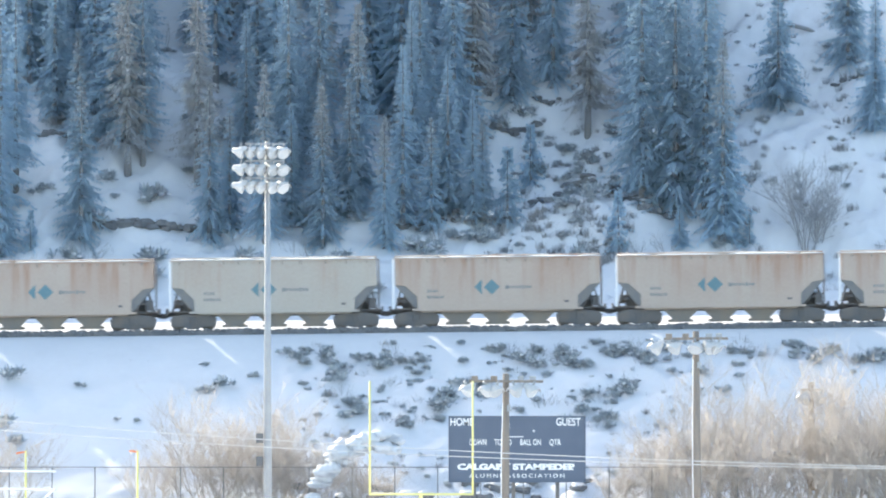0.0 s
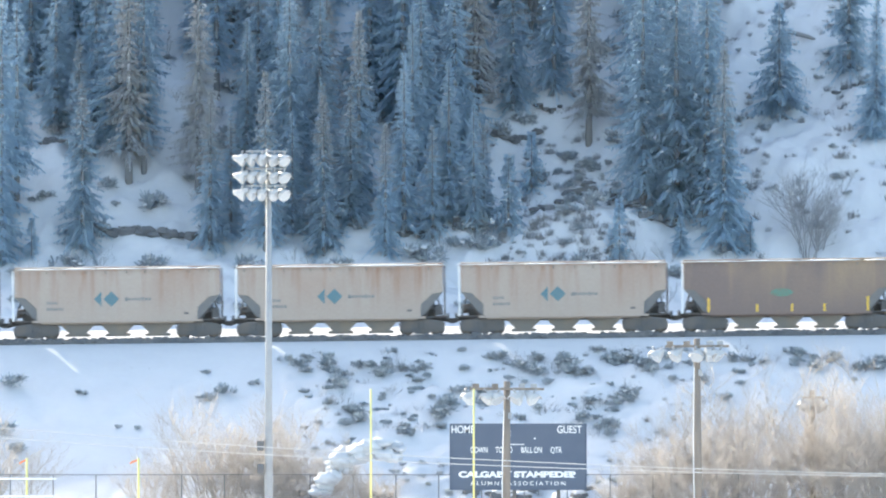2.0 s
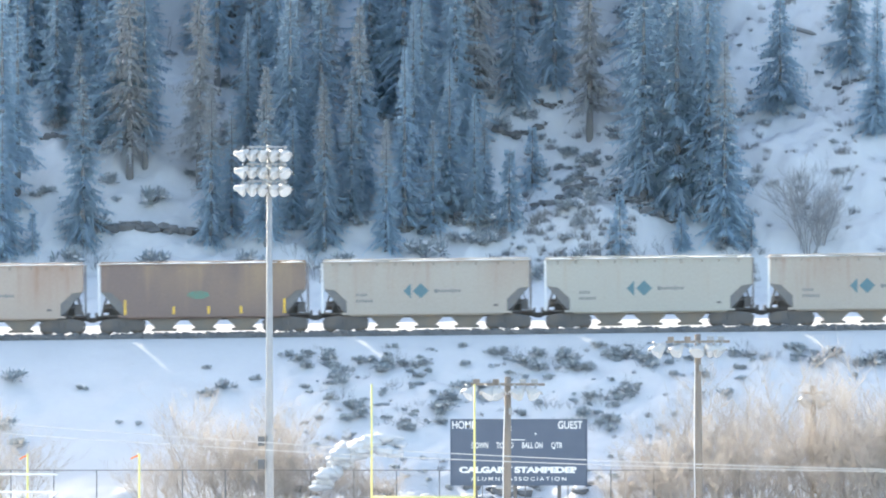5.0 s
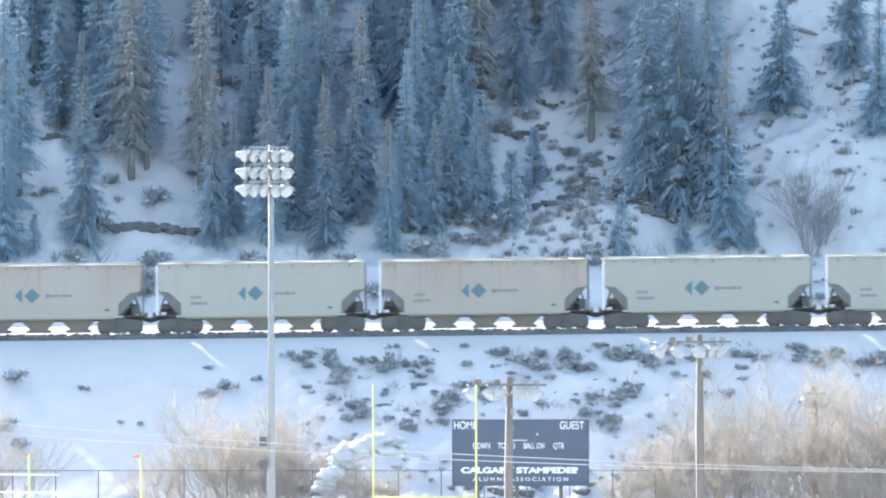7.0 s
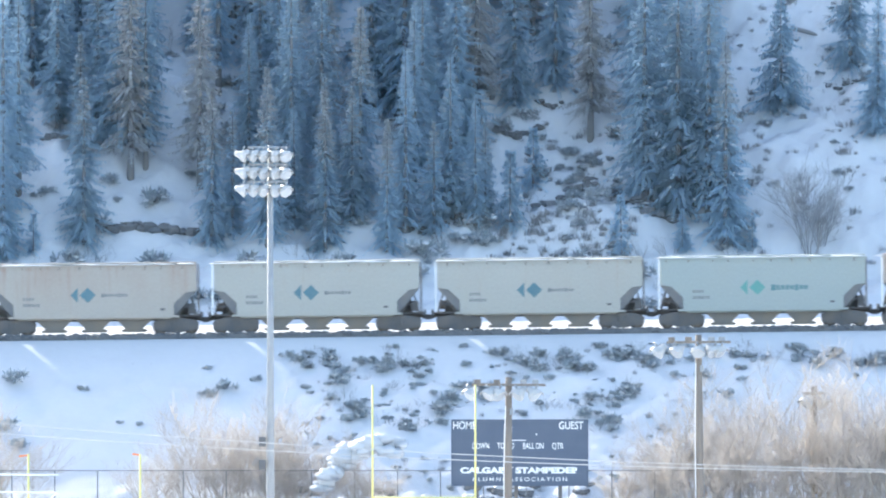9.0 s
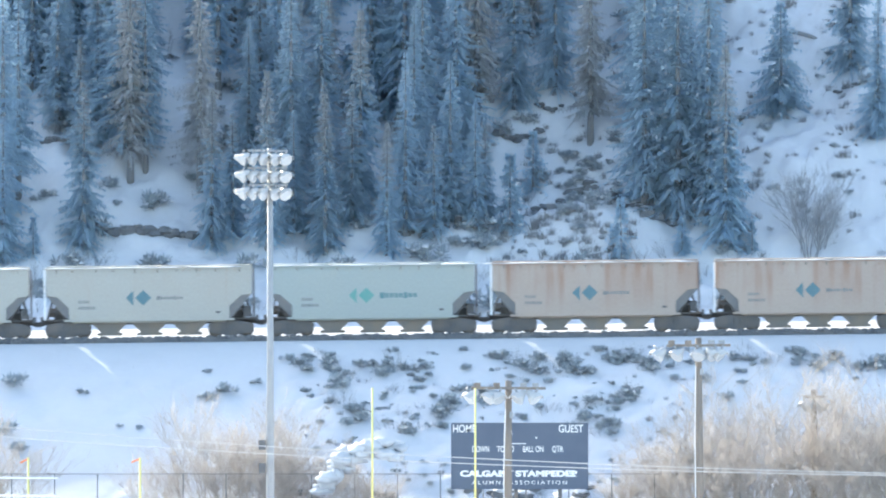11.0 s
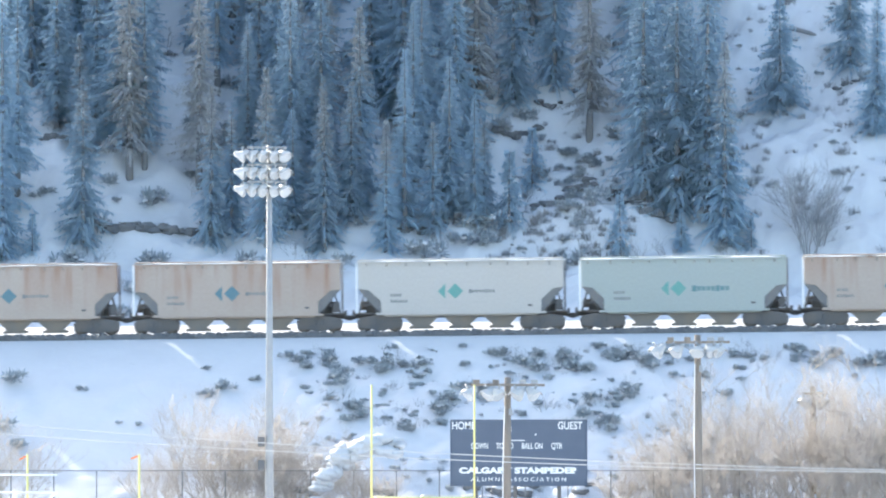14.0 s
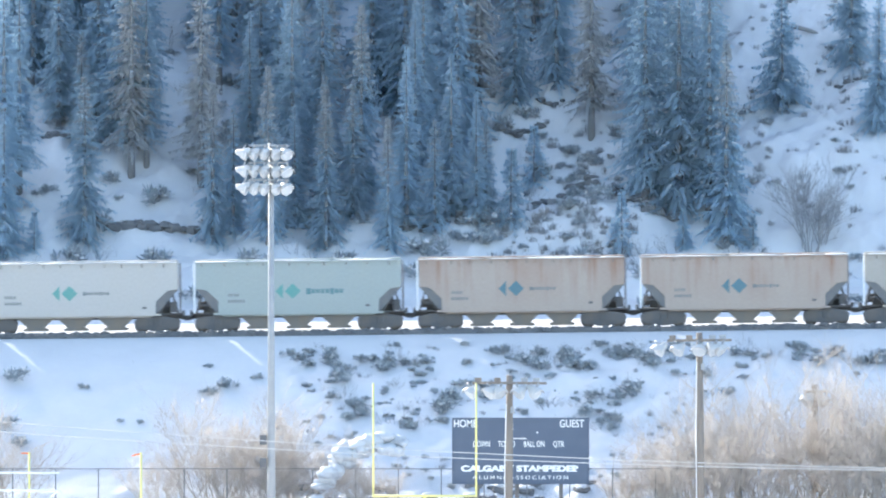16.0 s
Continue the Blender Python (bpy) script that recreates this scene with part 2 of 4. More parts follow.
def terrain(x, y):
    """Heights with the hill's foot right behind the track."""
    z = np.interp(y, PROFILE_Y, PROFILE_Z) + GRADE * np.clip(x, -400, 400) * smoothstep(868, 896, y)
    hill = smoothstep(907, 918, y) * (1 - smoothstep(1100, 1500, y))
    bank = smoothstep(862, 872, y) * (1 - smoothstep(888, 895, y))
    rise = 2.2 * np.exp(-((x - 9.0) / 4.0) ** 2 - ((y - 919.5) / 2.2) ** 2)      # the snow hump below the rock ledge
    near = (np.abs(x) < 300) * 1.0
    return z + near * (bumps(x, y) * (0.9 * hill + 0.28 * bank * (0.35 + 0.65 * smoothstep(-10, -6, x))) + rise)


def foot(x, y):
    """Where a spot lies when the level shelf is taken out, and how much wider it is there."""
    x, y = np.asarray(x, float), np.asarray(y, float)
    k = 1 + (WIDER - 1) * smoothstep(906, 906 + SHELF, y)
    return x / k, np.where(y < 906, y, np.maximum(906, y - SHELF)), k


def land(x, y):
    a, b, k = foot(x, y)
    return 25 + (terrain(a, b) - 25) * k


def uphill(x, y):
    """A spot of the hill, with the shelf before it."""
    return x * WIDER, y + SHELF


def down_bank(y):
    return float(np.interp(y, (876, 883.5, 890, 895.5, 897.3), (871.5, 875, 885.8, 895.8, 897.1)))


def rough_snow(x, y):
    """Drifts, tussocks and buried stones in the snow, away from the track and the field."""
    x, y = (float(q) for q in foot(x, y)[:2])
    if not (862 < y < 896 or 906 < y < 960) or abs(x) > 40:
        return 0.0
    a = min(1.0, abs(y - 896) / 4, abs(y - 906) / 4, abs(y - 862) / 4)
    k = 1.0 if y > 900 else 0.35 + 0.5 * (x > -9)
    n = noise.noise((x * 0.45, y * 0.45, 1.0)) * 0.45 + noise.noise((x * 1.1, y * 1.1, 7.0)) * 0.28 + max(0.0, noise.noise((x * 2.1, y * 2.1, 3.0))) * 0.5
    return a * k * n * (1.0 if y > 900 else 0.75)


def grid_lines(parts):
    return np.concatenate([np.linspace(a, b, n, endpoint=False) for a, b, n in parts])


gx = grid_lines([(-3000, -300, 6), (-300, -60, 12), (-60, -34, 20), (-34, 34, 200), (34, 60, 20), (60, 300, 12), (300, 3001, 7)])
gy = grid_lines([(-400, 780, 24), (780, 850, 24), (850, 906, 150), (906, 928, 16), (928, 974, 160), (974, 1022, 36), (1022, 1500, 20), (1500, 4501, 7)])
X, Y = np.meshgrid(gx, gy)
Z = land(X, Y)
Z += np.array([rough_snow(a, b) for a, b in zip(X.ravel().tolist(), Y.ravel().tolist())]).reshape(Z.shape)
nx, ny = len(gx), len(gy)
idx = np.arange(nx * ny).reshape(ny, nx)
quads = np.stack([idx[:-1, :-1], idx[:-1, 1:], idx[1:, 1:], idx[1:, :-1]], -1).reshape(-1, 4)
single("ground", mesh_of("ground", np.stack([X, Y, Z], -1).reshape(-1, 3).tolist(), quads.tolist(), SNOW, True), SNOW,
       "snow-covered field, railway bank and steep hillside", "ground", kind="structure")


def stand(x, y, dz=0.0):
    return float(land(x, y) + rough_snow(float(x), float(y))) + dz


# ---- track ----
def rail_z(x):
    return RAIL + GRADE * x


SLOPE = -math.degrees(math.atan(GRADE))
for side in (-0.72, 0.72):
    s = Shape().prism([(-150, -0.20), (150, -0.20), (150, -0.17), (150, 0.0), (-150, 0.0), (-150, -0.17)], -0.035, 0.035)
    s.prism([(-150, -0.20), (150, -0.20), (150, -0.17), (-150, -0.17)], -0.075, 0.075)
    single("rail", s, IRON, "rust-brown steel rail half sunk in the snow", "rail", pose(0, TRACK + side, RAIL, 0, SLOPE), "rails", "structure")
s = Shape()
for k in range(-80, 81):
    s.box(k * 0.6, 0, -0.30, 0.22, 2.6, 0.14)
single("sleepers", s, UNDER, "dark wooden sleepers under the rails", "sleepers", pose(0, TRACK, RAIL, 0, SLOPE), kind="stuff")


# dark stones added along the rail in place of shade below the train
s = Shape()
rng = random.Random(2)
for k in range(1500):
    r = rng.uniform(0.06, 0.13)
    s.lump((rng.uniform(-38, 38), rng.uniform(-2.2, -1.5), rng.uniform(-0.12, 0.06)), (r * 1.8, r, r), rng, 0.3, rings=3, seg=5)
s.prism([(-150, -0.30), (150, -0.30), (150, -0.06), (-150, -0.06)], -1.5, -0.82)
s.prism([(-150, -0.30), (150, -0.30), (150, 0.02), (-150, 0.02)], -2.15, -1.55)
single("ballast", s, ROCK, "added dark stone ridge along the rail, for the train's shade", "ballast", pose(0, TRACK, RAIL, 0, SLOPE), kind="stuff")

# ---- hopper cars ----
PITCH = 13.103
END = 6.02


def hopper_car(m, body_paint, label, logo, big_text=False, marks=False):
    car = thing("hopper_car", label, "railway car", m, "cars of the freight train")
    side = [(-4.70, 1.10), (4.70, 1.10), (4.72, 1.85), (5.40, 2.48), (END, 2.56), (END, 4.06), (-END, 4.06), (-END, 2.56), (-5.40, 2.48), (-4.72, 1.85)]
    part("body", Shape().prism(side, -1.48, 1.48), body_paint, car)
    roof = Shape().prism([(-END - 0.06, 4.06), (END + 0.06, 4.06), (END + 0.06, 4.13), (-END - 0.06, 4.13)], -1.55, 1.55)
    roof.prism([(-END, 4.13), (END, 4.13), (END, 4.26), (-END, 4.26)], -0.75, 0.75)
    part("roof", roof, body_paint, car)
    part("sill", Shape().prism([(-5.0, 1.02), (5.0, 1.02), (5.0, 1.14), (-5.0, 1.14)], -1.52, 1.52), body_paint, car)
    part("lower_body", Shape().prism([(-4.4, 0.92), (4.4, 0.92), (4.6, 1.02), (-4.6, 1.02)], -1.25, 1.25), body_paint, car)
    part("centre_sill", Shape().box(0, 0, 0.96, 12.5, 0.36, 0.3), UNDER, car, "grimy dark centre sill")
    for k in (-1, 0, 1):
        c = 2.35 * k
        s = Shape().prism([(c - 0.72, 0.18), (c + 0.72, 0.18), (c + 0.72, 0.30), (c + 0.50, 0.36), (c + 0.62, 0.50), (c + 1.10, 0.98), (c - 1.10, 0.98), (c - 0.62, 0.50), (c - 0.50, 0.36), (c - 0.72, 0.30)], -1.0, 1.0)
        part("hopper_outlet", s, SHEET, car, "grimy sloping hopper outlet")
    for e in (-1, 1):
        s = Shape()
        s.box(e * 5.62, 0, 1.10, 1.55, 1.7, 0.10)
        s.box(e * 6.32, 0, 1.12, 0.12, 2.9, 0.34)
        part("end_platform", s, UNDER, car, "grimy end platform")
        part("slope_sheet", Shape().prism([(e * 4.66, 1.14), (e * 4.78, 1.14), (e * 5.99, 2.50), (e * 5.99, 2.55), (e * 4.66, 2.55)][::e], -1.40, 1.40), DARK_SHEET, car, "grey sloping end sheet")
        # frame, web plate and tank are added to darken the end opening
        part("end_frame", Shape().box(e * 5.55, 0.2, 1.33, 0.10, 1.1, 0.4), UNDER, car, "dark cross frame before the slope sheet")
        for y in (-1.2, 1.2):
            part("brace", Shape().tube([(e * 4.95, y, 1.15), (e * 5.75, y, 2.5)], 0.05, 6), UNDER, car, "dark slanting brace")
            part("brace", Shape().tube([(e * 6.0, y, 1.15), (e * 5.6, y, 2.55)], 0.045, 6), UNDER, car, "dark slanting brace")
        part("grab_rail", Shape().box(e * 5.3, -1.28, 1.62, 0.9, 0.05, 0.06), UNDER, car)
        if e > 0:
            part("control_valve", Shape().box(5.75, -0.75, 1.5, 0.45, 0.5, 0.6), UNDER, car, "dark brake control valve")
        part("web_plate", Shape().prism([(e * 4.66, 1.14), (e * 5.62, 1.14), (e * 5.50, 1.6), (e * 5.55, 2.05), (e * 5.95, 2.54), (e * 4.66, 2.55)][::e], -0.05, 0.05), DARK_SHEET, car, "dark upright web plate")
        part("air_tank", Shape().tube([(e * 5.0, 0.55, 1.55), (e * 5.05, 0.55, 1.55), (e * 5.9, 0.55, 1.55), (e * 5.95, 0.55, 1.55)], [0.12, 0.26, 0.26, 0.12], 12), UNDER, car, "dark air tank")
        for y in (1.4 * e,):
            s = Shape().box(e * (END + 0.10), y, 2.60, 0.11, 0.07, 2.95)
            s.box(e * (END + 0.10), y * 0.72, 2.60, 0.06, 0.06, 2.95)
            for z in range(9):
                s.box(e * (END + 0.10), y * 0.86, 1.30 + z * 0.33, 0.04, 0.4, 0.04)
            # west ladder is white to show sun on it, east one plain steel
            part("ladder", s, WHITE if e < 0 else STEEL, car, "steel end ladder, painted white on the sunlit end")
        s = Shape().box(e * 6.45, 0, 0.86, 0.5, 0.2, 0.2)
        s.box(e * 6.62, 0.04, 0.86, 0.24, 0.34, 0.30)
        part("coupler", s, UNDER, car, "grimy cast coupler")
        bogie = part("bogie", Shape().box(0, 0, 0.62, 0.42, 2.3, 0.34), UNDER, car, "dark cast-steel bogie", pose(e * 4.78, 0, 0))
        for y in (-1.0, 1.0):
            o = [(-1.30, 0.30), (-1.02, 0.24), (-0.55, 0.20), (-0.3, 0.10), (0.3, 0.10), (0.55, 0.20), (1.02, 0.24), (1.30, 0.30), (1.34, 0.70), (1.1, 0.88),
                 (0.45, 0.98), (-0.45, 0.98), (-1.1, 0.88), (-1.34, 0.70)]
            part("side_frame", Shape().prism(o, y - 0.09, y + 0.09), UNDER, bogie)
        for x in (-0.88, 0.88):
            s = Shape().tube([(0, -0.95, 0), (0, 0.95, 0)], 0.085, 10)
            for y in (-0.76, 0.70):
                s.tube([(0, y - 0.02, 0), (0, y, 0), (0, y + 0.08, 0), (0, y + 0.10, 0)], [0.38, 0.455, 0.455, 0.36], 20)
            for a in range(3):
                s.box(0.25 * math.cos(a * 2.094), -0.79, 0.25 * math.sin(a * 2.094), 0.12, 0.05, 0.12)
            part("wheelset", s, TREAD, bogie, "worn steel wheelset", pose(x, 0, 0.455))
    rng = random.Random(len(label) + int(m.translation.x * 7))
    for k in range(10):
        part("roof_bracket", Shape().box(-5.5 + k * 1.2 + rng.uniform(-0.2, 0.2), -1.52, 3.96, 0.07, 0.08, rng.uniform(0.10, 0.24)), SHEET, car)
    x = -END
    while x < END - 0.6:
        w = min(rng.uniform(1.5, 5.0), END - x)
        part("roof_snow", Shape().lump((x + w / 2, -0.7, 4.145), (w / 2 * 1.08, 0.85, rng.uniform(0.04, 0.08)), rng, 0.2, rings=6, seg=16), SNOW, car, "snow patch on the roof edge", smooth=True)
        x += w * rng.uniform(0.9, 1.1)
    y = -1.486
    if marks:
        part("logo_oval", Shape().prism([(-0.3 + 0.65 * math.cos(a), 2.30 + 0.24 * math.sin(a)) for a in np.linspace(0, 6.283, 18, endpoint=False)], y, y + 0.02), FADED_TEAL, car, "faded teal oval")
        for x, h in ((-4.6, 0.85), (-1.75, 0.45), (0.3, 0.45), (2.2, 0.45), (4.75, 0.85)):
            part("reflector", Shape().box(x, y + 0.01, 1.18 + h / 2, 0.13, 0.02, h, 0.004), REFLECT, car, "yellow reflective strip")
        return car
    tri = [(-1.36, 2.38), (-0.92, 1.93), (-0.92, 2.83)]
    part("logo_triangle", Shape().prism(tri, y, y + 0.02), logo, car, "faded painted triangle")
    part("logo_diamond", Shape().prism([(-0.34, 1.92), (0.13, 2.38), (-0.34, 2.84), (-0.81, 2.38)], y, y + 0.02), logo, car, "faded painted diamond")
    w, h = (2.2, 0.28) if big_text else (1.55, 0.18)
    for k in range(8):
        bar = Shape().box(0.45 + w * (k + 0.5) / 8, y + 0.01, 2.36, w / 8 * (0.80 if k else 0.95), 0.02, h * (1.25 if k in (0, 5) else rng.uniform(0.8, 1.0)), 0.004)
        part("name_bar", bar, LETTER if big_text else GREY_PAINT, car, "faded lettering bar")
    for z, n in ((2.18, 4), (1.82, 6)):
        for k in range(n):
            part("number_bar", Shape().box(-4.08 + 0.17 * k, y + 0.01, z, 0.12, 0.02, 0.17, 0.004), GREY_PAINT, car, "faded number bar")
    part("data_plate", Shape().box(4.05, y + 0.01, 1.50, 0.26, 0.02, 0.12, 0.004), UNDER, car, "small dark data plate")
    return car


TRAIN = [
    # the first two cars run out of view, added to shade the bank
    ("worn", BLUE, "worn cream covered hopper car on the rails"), ("rusty", BLUE, "rust-streaked cream covered hopper car on the rails"),
    ("rusty", BLUE, "rust-streaked cream covered hopper car on the rails"), ("worn", BLUE, "worn cream covered hopper car on the rails"),
    ("rusty", BLUE, "cream covered hopper car with rust along its top"), ("rusty", BLUE, "rust-streaked cream covered hopper car on the rails"),
    ("rusty", BLUE, "cream covered hopper car with brown rust runs"), ("brown", TEAL, "dark brown covered hopper car with yellow strips"),
    ("worn", BLUE, "worn cream covered hopper car with one rust run"), ("clean", BLUE, "clean cream covered hopper car on the rails"),
    ("worn", BLUE, "cream covered hopper car with a rust patch"), ("clean", BLUE, "clean cream covered hopper car on the rails"),
    ("clean", BLUE, "clean cream covered hopper car on the rails"), ("green", TEAL, "pale green covered hopper car with teal markings"),
    ("rusty", BLUE, "tan rust-stained covered hopper car on the rails"), ("rusty", BLUE, "cream covered hopper car with many rust streaks"),
    ("white", TEAL, "chalky white covered hopper car with teal diamond"), ("green", TEAL, "pale green covered hopper car with teal markings"),
    ("rusty", BLUE, "tan rust-stained covered hopper car on the rails"), ("rusty", BLUE, "cream covered hopper car with rust patches"),
    ("worn", BLUE, "worn cream covered hopper car on the rails"),
]
FIRST = -48.976      # the first car's middle at the start
CARS = []
for n, (kind, logo, label) in enumerate(TRAIN):
    x = FIRST + n * PITCH
    CARS.append(hopper_car(pose(x, TRACK, rail_z(x), 0, SLOPE), PAINTS[kind], label, logo, kind == "green", kind == "brown"))


# ---- trees ----
def spruce_meshes(seed, height, radius, gap=0.24, bare=0.1, material=NEEDLES, sparse=1.0, cones=0.0):
    """Trunk, crown of drooping branches with fine sprays (cone-bearing towards the tip), and dabs of snow."""
    rng = random.Random(seed)
    trunk = Shape().tube([(0, 0, -0.4), (0.02, 0, height * 0.3), (0.0, 0.03, height * 0.7), (0, 0, height)],
                         [height * 0.014 + 0.03, height * 0.011 + 0.02, height * 0.005 + 0.01, 0.008], 7)
    v, f, tan, sn = [], [], [], Shape()
    z = height * bare
    while z < height * 0.985:
        k = 1 - z / height
        r = radius * (k ** 0.85) * (0.6 + 0.4 * min(1, z / height / (bare + 0.08)))
        for b in range(rng.choice((6, 7, 8))):
            if rng.random() > sparse:
                continue
            a, L = rng.uniform(0, 6.283), max(0.12, r * rng.uniform(0.5, 1.15))
            ca, sa = math.cos(a), math.sin(a)
            droop = rng.uniform(0.2, 0.55) * (0.4 + k)
            z0 = z + rng.uniform(-0.5, 0.5) * gap

            def on(q, side=0.0, dz=0.0):
                w = L * q
                zz = z0 + L * (0.12 * q - droop * q * q * 1.3 + 0.12 * q ** 4) + dz
                return (ca * w - sa * side, sa * w + ca * side, zz)
            i, first = len(v), len(f)
            w0 = 0.03 + 0.03 * L
            v.extend((on(0, -w0 * 0.4), on(0, w0 * 0.4), on(0.5, w0), on(0.5, -w0), on(1.0)))
            f.extend(((i, i + 1, i + 2, i + 3), (i + 3, i + 2, i + 4)))
            steps = max(3, int(L / 0.14))
            for s in range(steps):
                q = (s + rng.uniform(0.2, 0.9)) / steps
                l2 = (0.30 * L * (1 - q) + 0.15) * rng.uniform(0.6, 1.25)
                for sgn in (-1, 1):
                    i = len(v)
                    hang = -rng.uniform(0.1, 1.1) * l2
                    q2 = q + 0.5 * l2 / L
                    wq = 0.07 / L
                    v.extend((on(q), on(q + wq + 0.015), on(q2 * 0.6 + q * 0.4 + wq, sgn * l2 * 0.5, hang * 0.3 + 0.02), on(q2, sgn * l2 * 0.8, hang)))
                    f.append((i, i + 1, i + 2, i + 3))
            if rng.random() < cones * smoothstep(0.45, 0.8, z / height):
                tan.extend(range(first, len(f)))
            if rng.random() < 0.2 and L > 0.3:
                q = rng.uniform(0.45, 0.9)
                sn.lump(on(q, rng.uniform(-0.1, 0.1), 0.03), (rng.uniform(0.05, 0.16), rng.uniform(0.05, 0.16), 0.05), rng, 0.4, rings=3, seg=5)
        z += gap * (0.75 + 0.5 * rng.random()) * (0.7 + 0.5 * k)
    crown = mesh_of("crown", v, f, material)
    crown.materials.append(CONES)
    for k in tan:
        crown.polygons[k].material_index = 1
    return trunk.mesh("trunk", BARK, True), crown, sn.mesh("snow_clumps", SNOW, True)


KINDS = {
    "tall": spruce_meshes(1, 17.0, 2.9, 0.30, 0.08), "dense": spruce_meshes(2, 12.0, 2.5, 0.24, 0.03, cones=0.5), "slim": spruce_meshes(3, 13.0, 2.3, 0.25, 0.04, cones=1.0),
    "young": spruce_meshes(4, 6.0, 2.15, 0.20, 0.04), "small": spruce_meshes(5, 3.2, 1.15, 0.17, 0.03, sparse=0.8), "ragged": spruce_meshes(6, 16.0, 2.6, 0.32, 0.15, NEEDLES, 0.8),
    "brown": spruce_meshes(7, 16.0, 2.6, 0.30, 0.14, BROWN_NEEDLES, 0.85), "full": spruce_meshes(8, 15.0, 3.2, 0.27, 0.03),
}
HEIGHT = {"tall": 17.0, "dense": 12.0, "slim": 13.0, "young": 6.0, "small": 3.2, "ragged": 16.0, "brown": 16.0, "full": 15.0}
LABELS = {
    "tall": "tall spruce paled for haze, with dabs of snow", "dense": "dense blue-green spruce paled for haze, on the slope", "slim": "slim spruce with brown cones in its tip",
    "young": "young green spruce with snow on branches", "small": "small young spruce standing in snow", "ragged": "ragged spruce with bare lower trunk",
    "brown": "brownish conifer with thin needles and bare trunk", "full": "broad full spruce with drooping branches"}


def conifer(kind, x, y, height, turn):
    k = height / HEIGHT[kind] * WIDER
    x, y = uphill(x, y)
    tree = thing("spruce_tree", LABELS[kind], "tree", pose(x, y, stand(x, y, -0.15), 0, 0, turn) @ Matrix.Scale(k, 4), "conifers on the hillside")
    for name, me in zip(("trunk", "crown", "snow_clumps"), KINDS[kind]):
        o = part(name, me, None, tree)
        if name == "snow_clumps":
            tagged(o, kind="stuff")
    return tree


WEST = (("full", -26.3, 917.6, 9.0), ("dense", -21.5, 918.7, 10.3), ("brown", -18.8, 923.9, 15.3), ("tall", -23.3, 928.5, 12.2), ("ragged", -25.5, 922.0, 12.9),
        ("slim", -13.8, 918.5, 9.9), ("dense", -12.6, 919.6, 7.6), ("slim", -10.5, 917.4, 10.8), ("full", -8.9, 919.2, 7.6), ("slim", -7.0, 917.5, 9.9),
        ("dense", -5.4, 919.2, 8.3), ("slim", -3.3, 916.4, 8.2), ("tall", -2.2, 918.7, 11.4), ("brown", -14.6, 923.8, 14.3), ("ragged", -17.9, 924.7, 12.3),
        ("dense", -0.5, 918.6, 7.0), ("full", 0.5, 919.7, 10.0), ("tall", 2.0, 918.9, 8.2), ("dense", 2.6, 920.3, 5.9), ("slim", -4.9, 921.0, 12.2))
EAST = (("small", 4.1, 919.5, 4.5), ("small", 5.5, 925.1, 3.6), ("brown", 9.0, 928.4, 14.3), ("tall", 12.2, 921.4, 16.4), ("full", 14.2, 921.0, 16.7),
        ("tall", 16.0, 920.2, 16.8), ("slim", 17.0, 918.7, 12.6), ("dense", 17.3, 918.9, 8.1), ("full", 15.0, 922.6, 11.5), ("young", 20.6, 931.0, 7.2),
        ("small", 10.7, 916.3, 3.5), ("young", 14.4, 917.8, 2.7), ("dense", 24.9, 934.0, 10.3), ("full", 26.4, 927.7, 8.8), ("small", 18.6, 918.4, 1.9),
        ("dense", 4.4, 931.0, 10.3), ("dense", 6.9, 932.0, 10.3), ("small", -24.5, 917.6, 2.4))
for row in WEST + EAST:
    conifer(*row, 37 * row[1])

# lanes kept clear to fit the camera's view, where snow shows between the crowns: from and to along the hill, lowest and
# highest level
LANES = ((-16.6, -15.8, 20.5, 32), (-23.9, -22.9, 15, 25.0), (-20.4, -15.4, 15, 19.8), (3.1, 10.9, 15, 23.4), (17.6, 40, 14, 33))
rng = random.Random(11)
FILL = ("tall", "slim", "dense", "full", "dense", "tall", "slim", "ragged", "brown", "tall", "full", "dense")
made = [row[1:3] for row in WEST + EAST]
tries = 0
while len(made) < 118 and tries < 6000:
    tries += 1
    x, y = rng.uniform(-28, 18), rng.uniform(919.5, 945)
    kind = rng.choice(FILL)
    h = HEIGHT[kind] * rng.uniform(0.6, 1.0)
    low, reach = float(land(*uphill(x, y))), 0.11 * h
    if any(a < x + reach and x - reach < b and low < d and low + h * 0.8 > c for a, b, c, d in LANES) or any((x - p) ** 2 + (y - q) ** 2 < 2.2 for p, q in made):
        continue
    made.append((x, y))
    conifer(kind, x, y, h, rng.uniform(0, 360))

# ---- floodlight mast ----
def floodlight(parent, m):
    f = part("floodlight", Shape().tube([(0, 0.42, 0), (0, 0.34, 0), (0, 0.18, 0), (0, 0.0, 0), (0, -0.16, 0), (0, -0.2, 0)], [0.08, 0.15, 0.18, 0.30, 0.35, 0.35], 14), LAMPWHITE, parent, "white floodlight housing", m, True)
    part("lens", Shape().tube([(0, -0.205, 0), (0, -0.23, 0)], [0.32, 0.28], 14), LENS, f, "pale glass lens")
    part("visor", Shape().prism([(0.37 * math.cos(a), 0.37 * math.sin(a)) for a in np.linspace(0.4, 2.74, 9)] +
                                [(0.345 * math.cos(a), 0.345 * math.sin(a)) for a in np.linspace(2.74, 0.4, 9)], -0.36, -0.15), LAMPWHITE, f, "white curved visor")
    part("yoke", Shape().box(0, 0.02, 0.36, 0.10, 0.08, 0.26), STEEL, f)
    return f


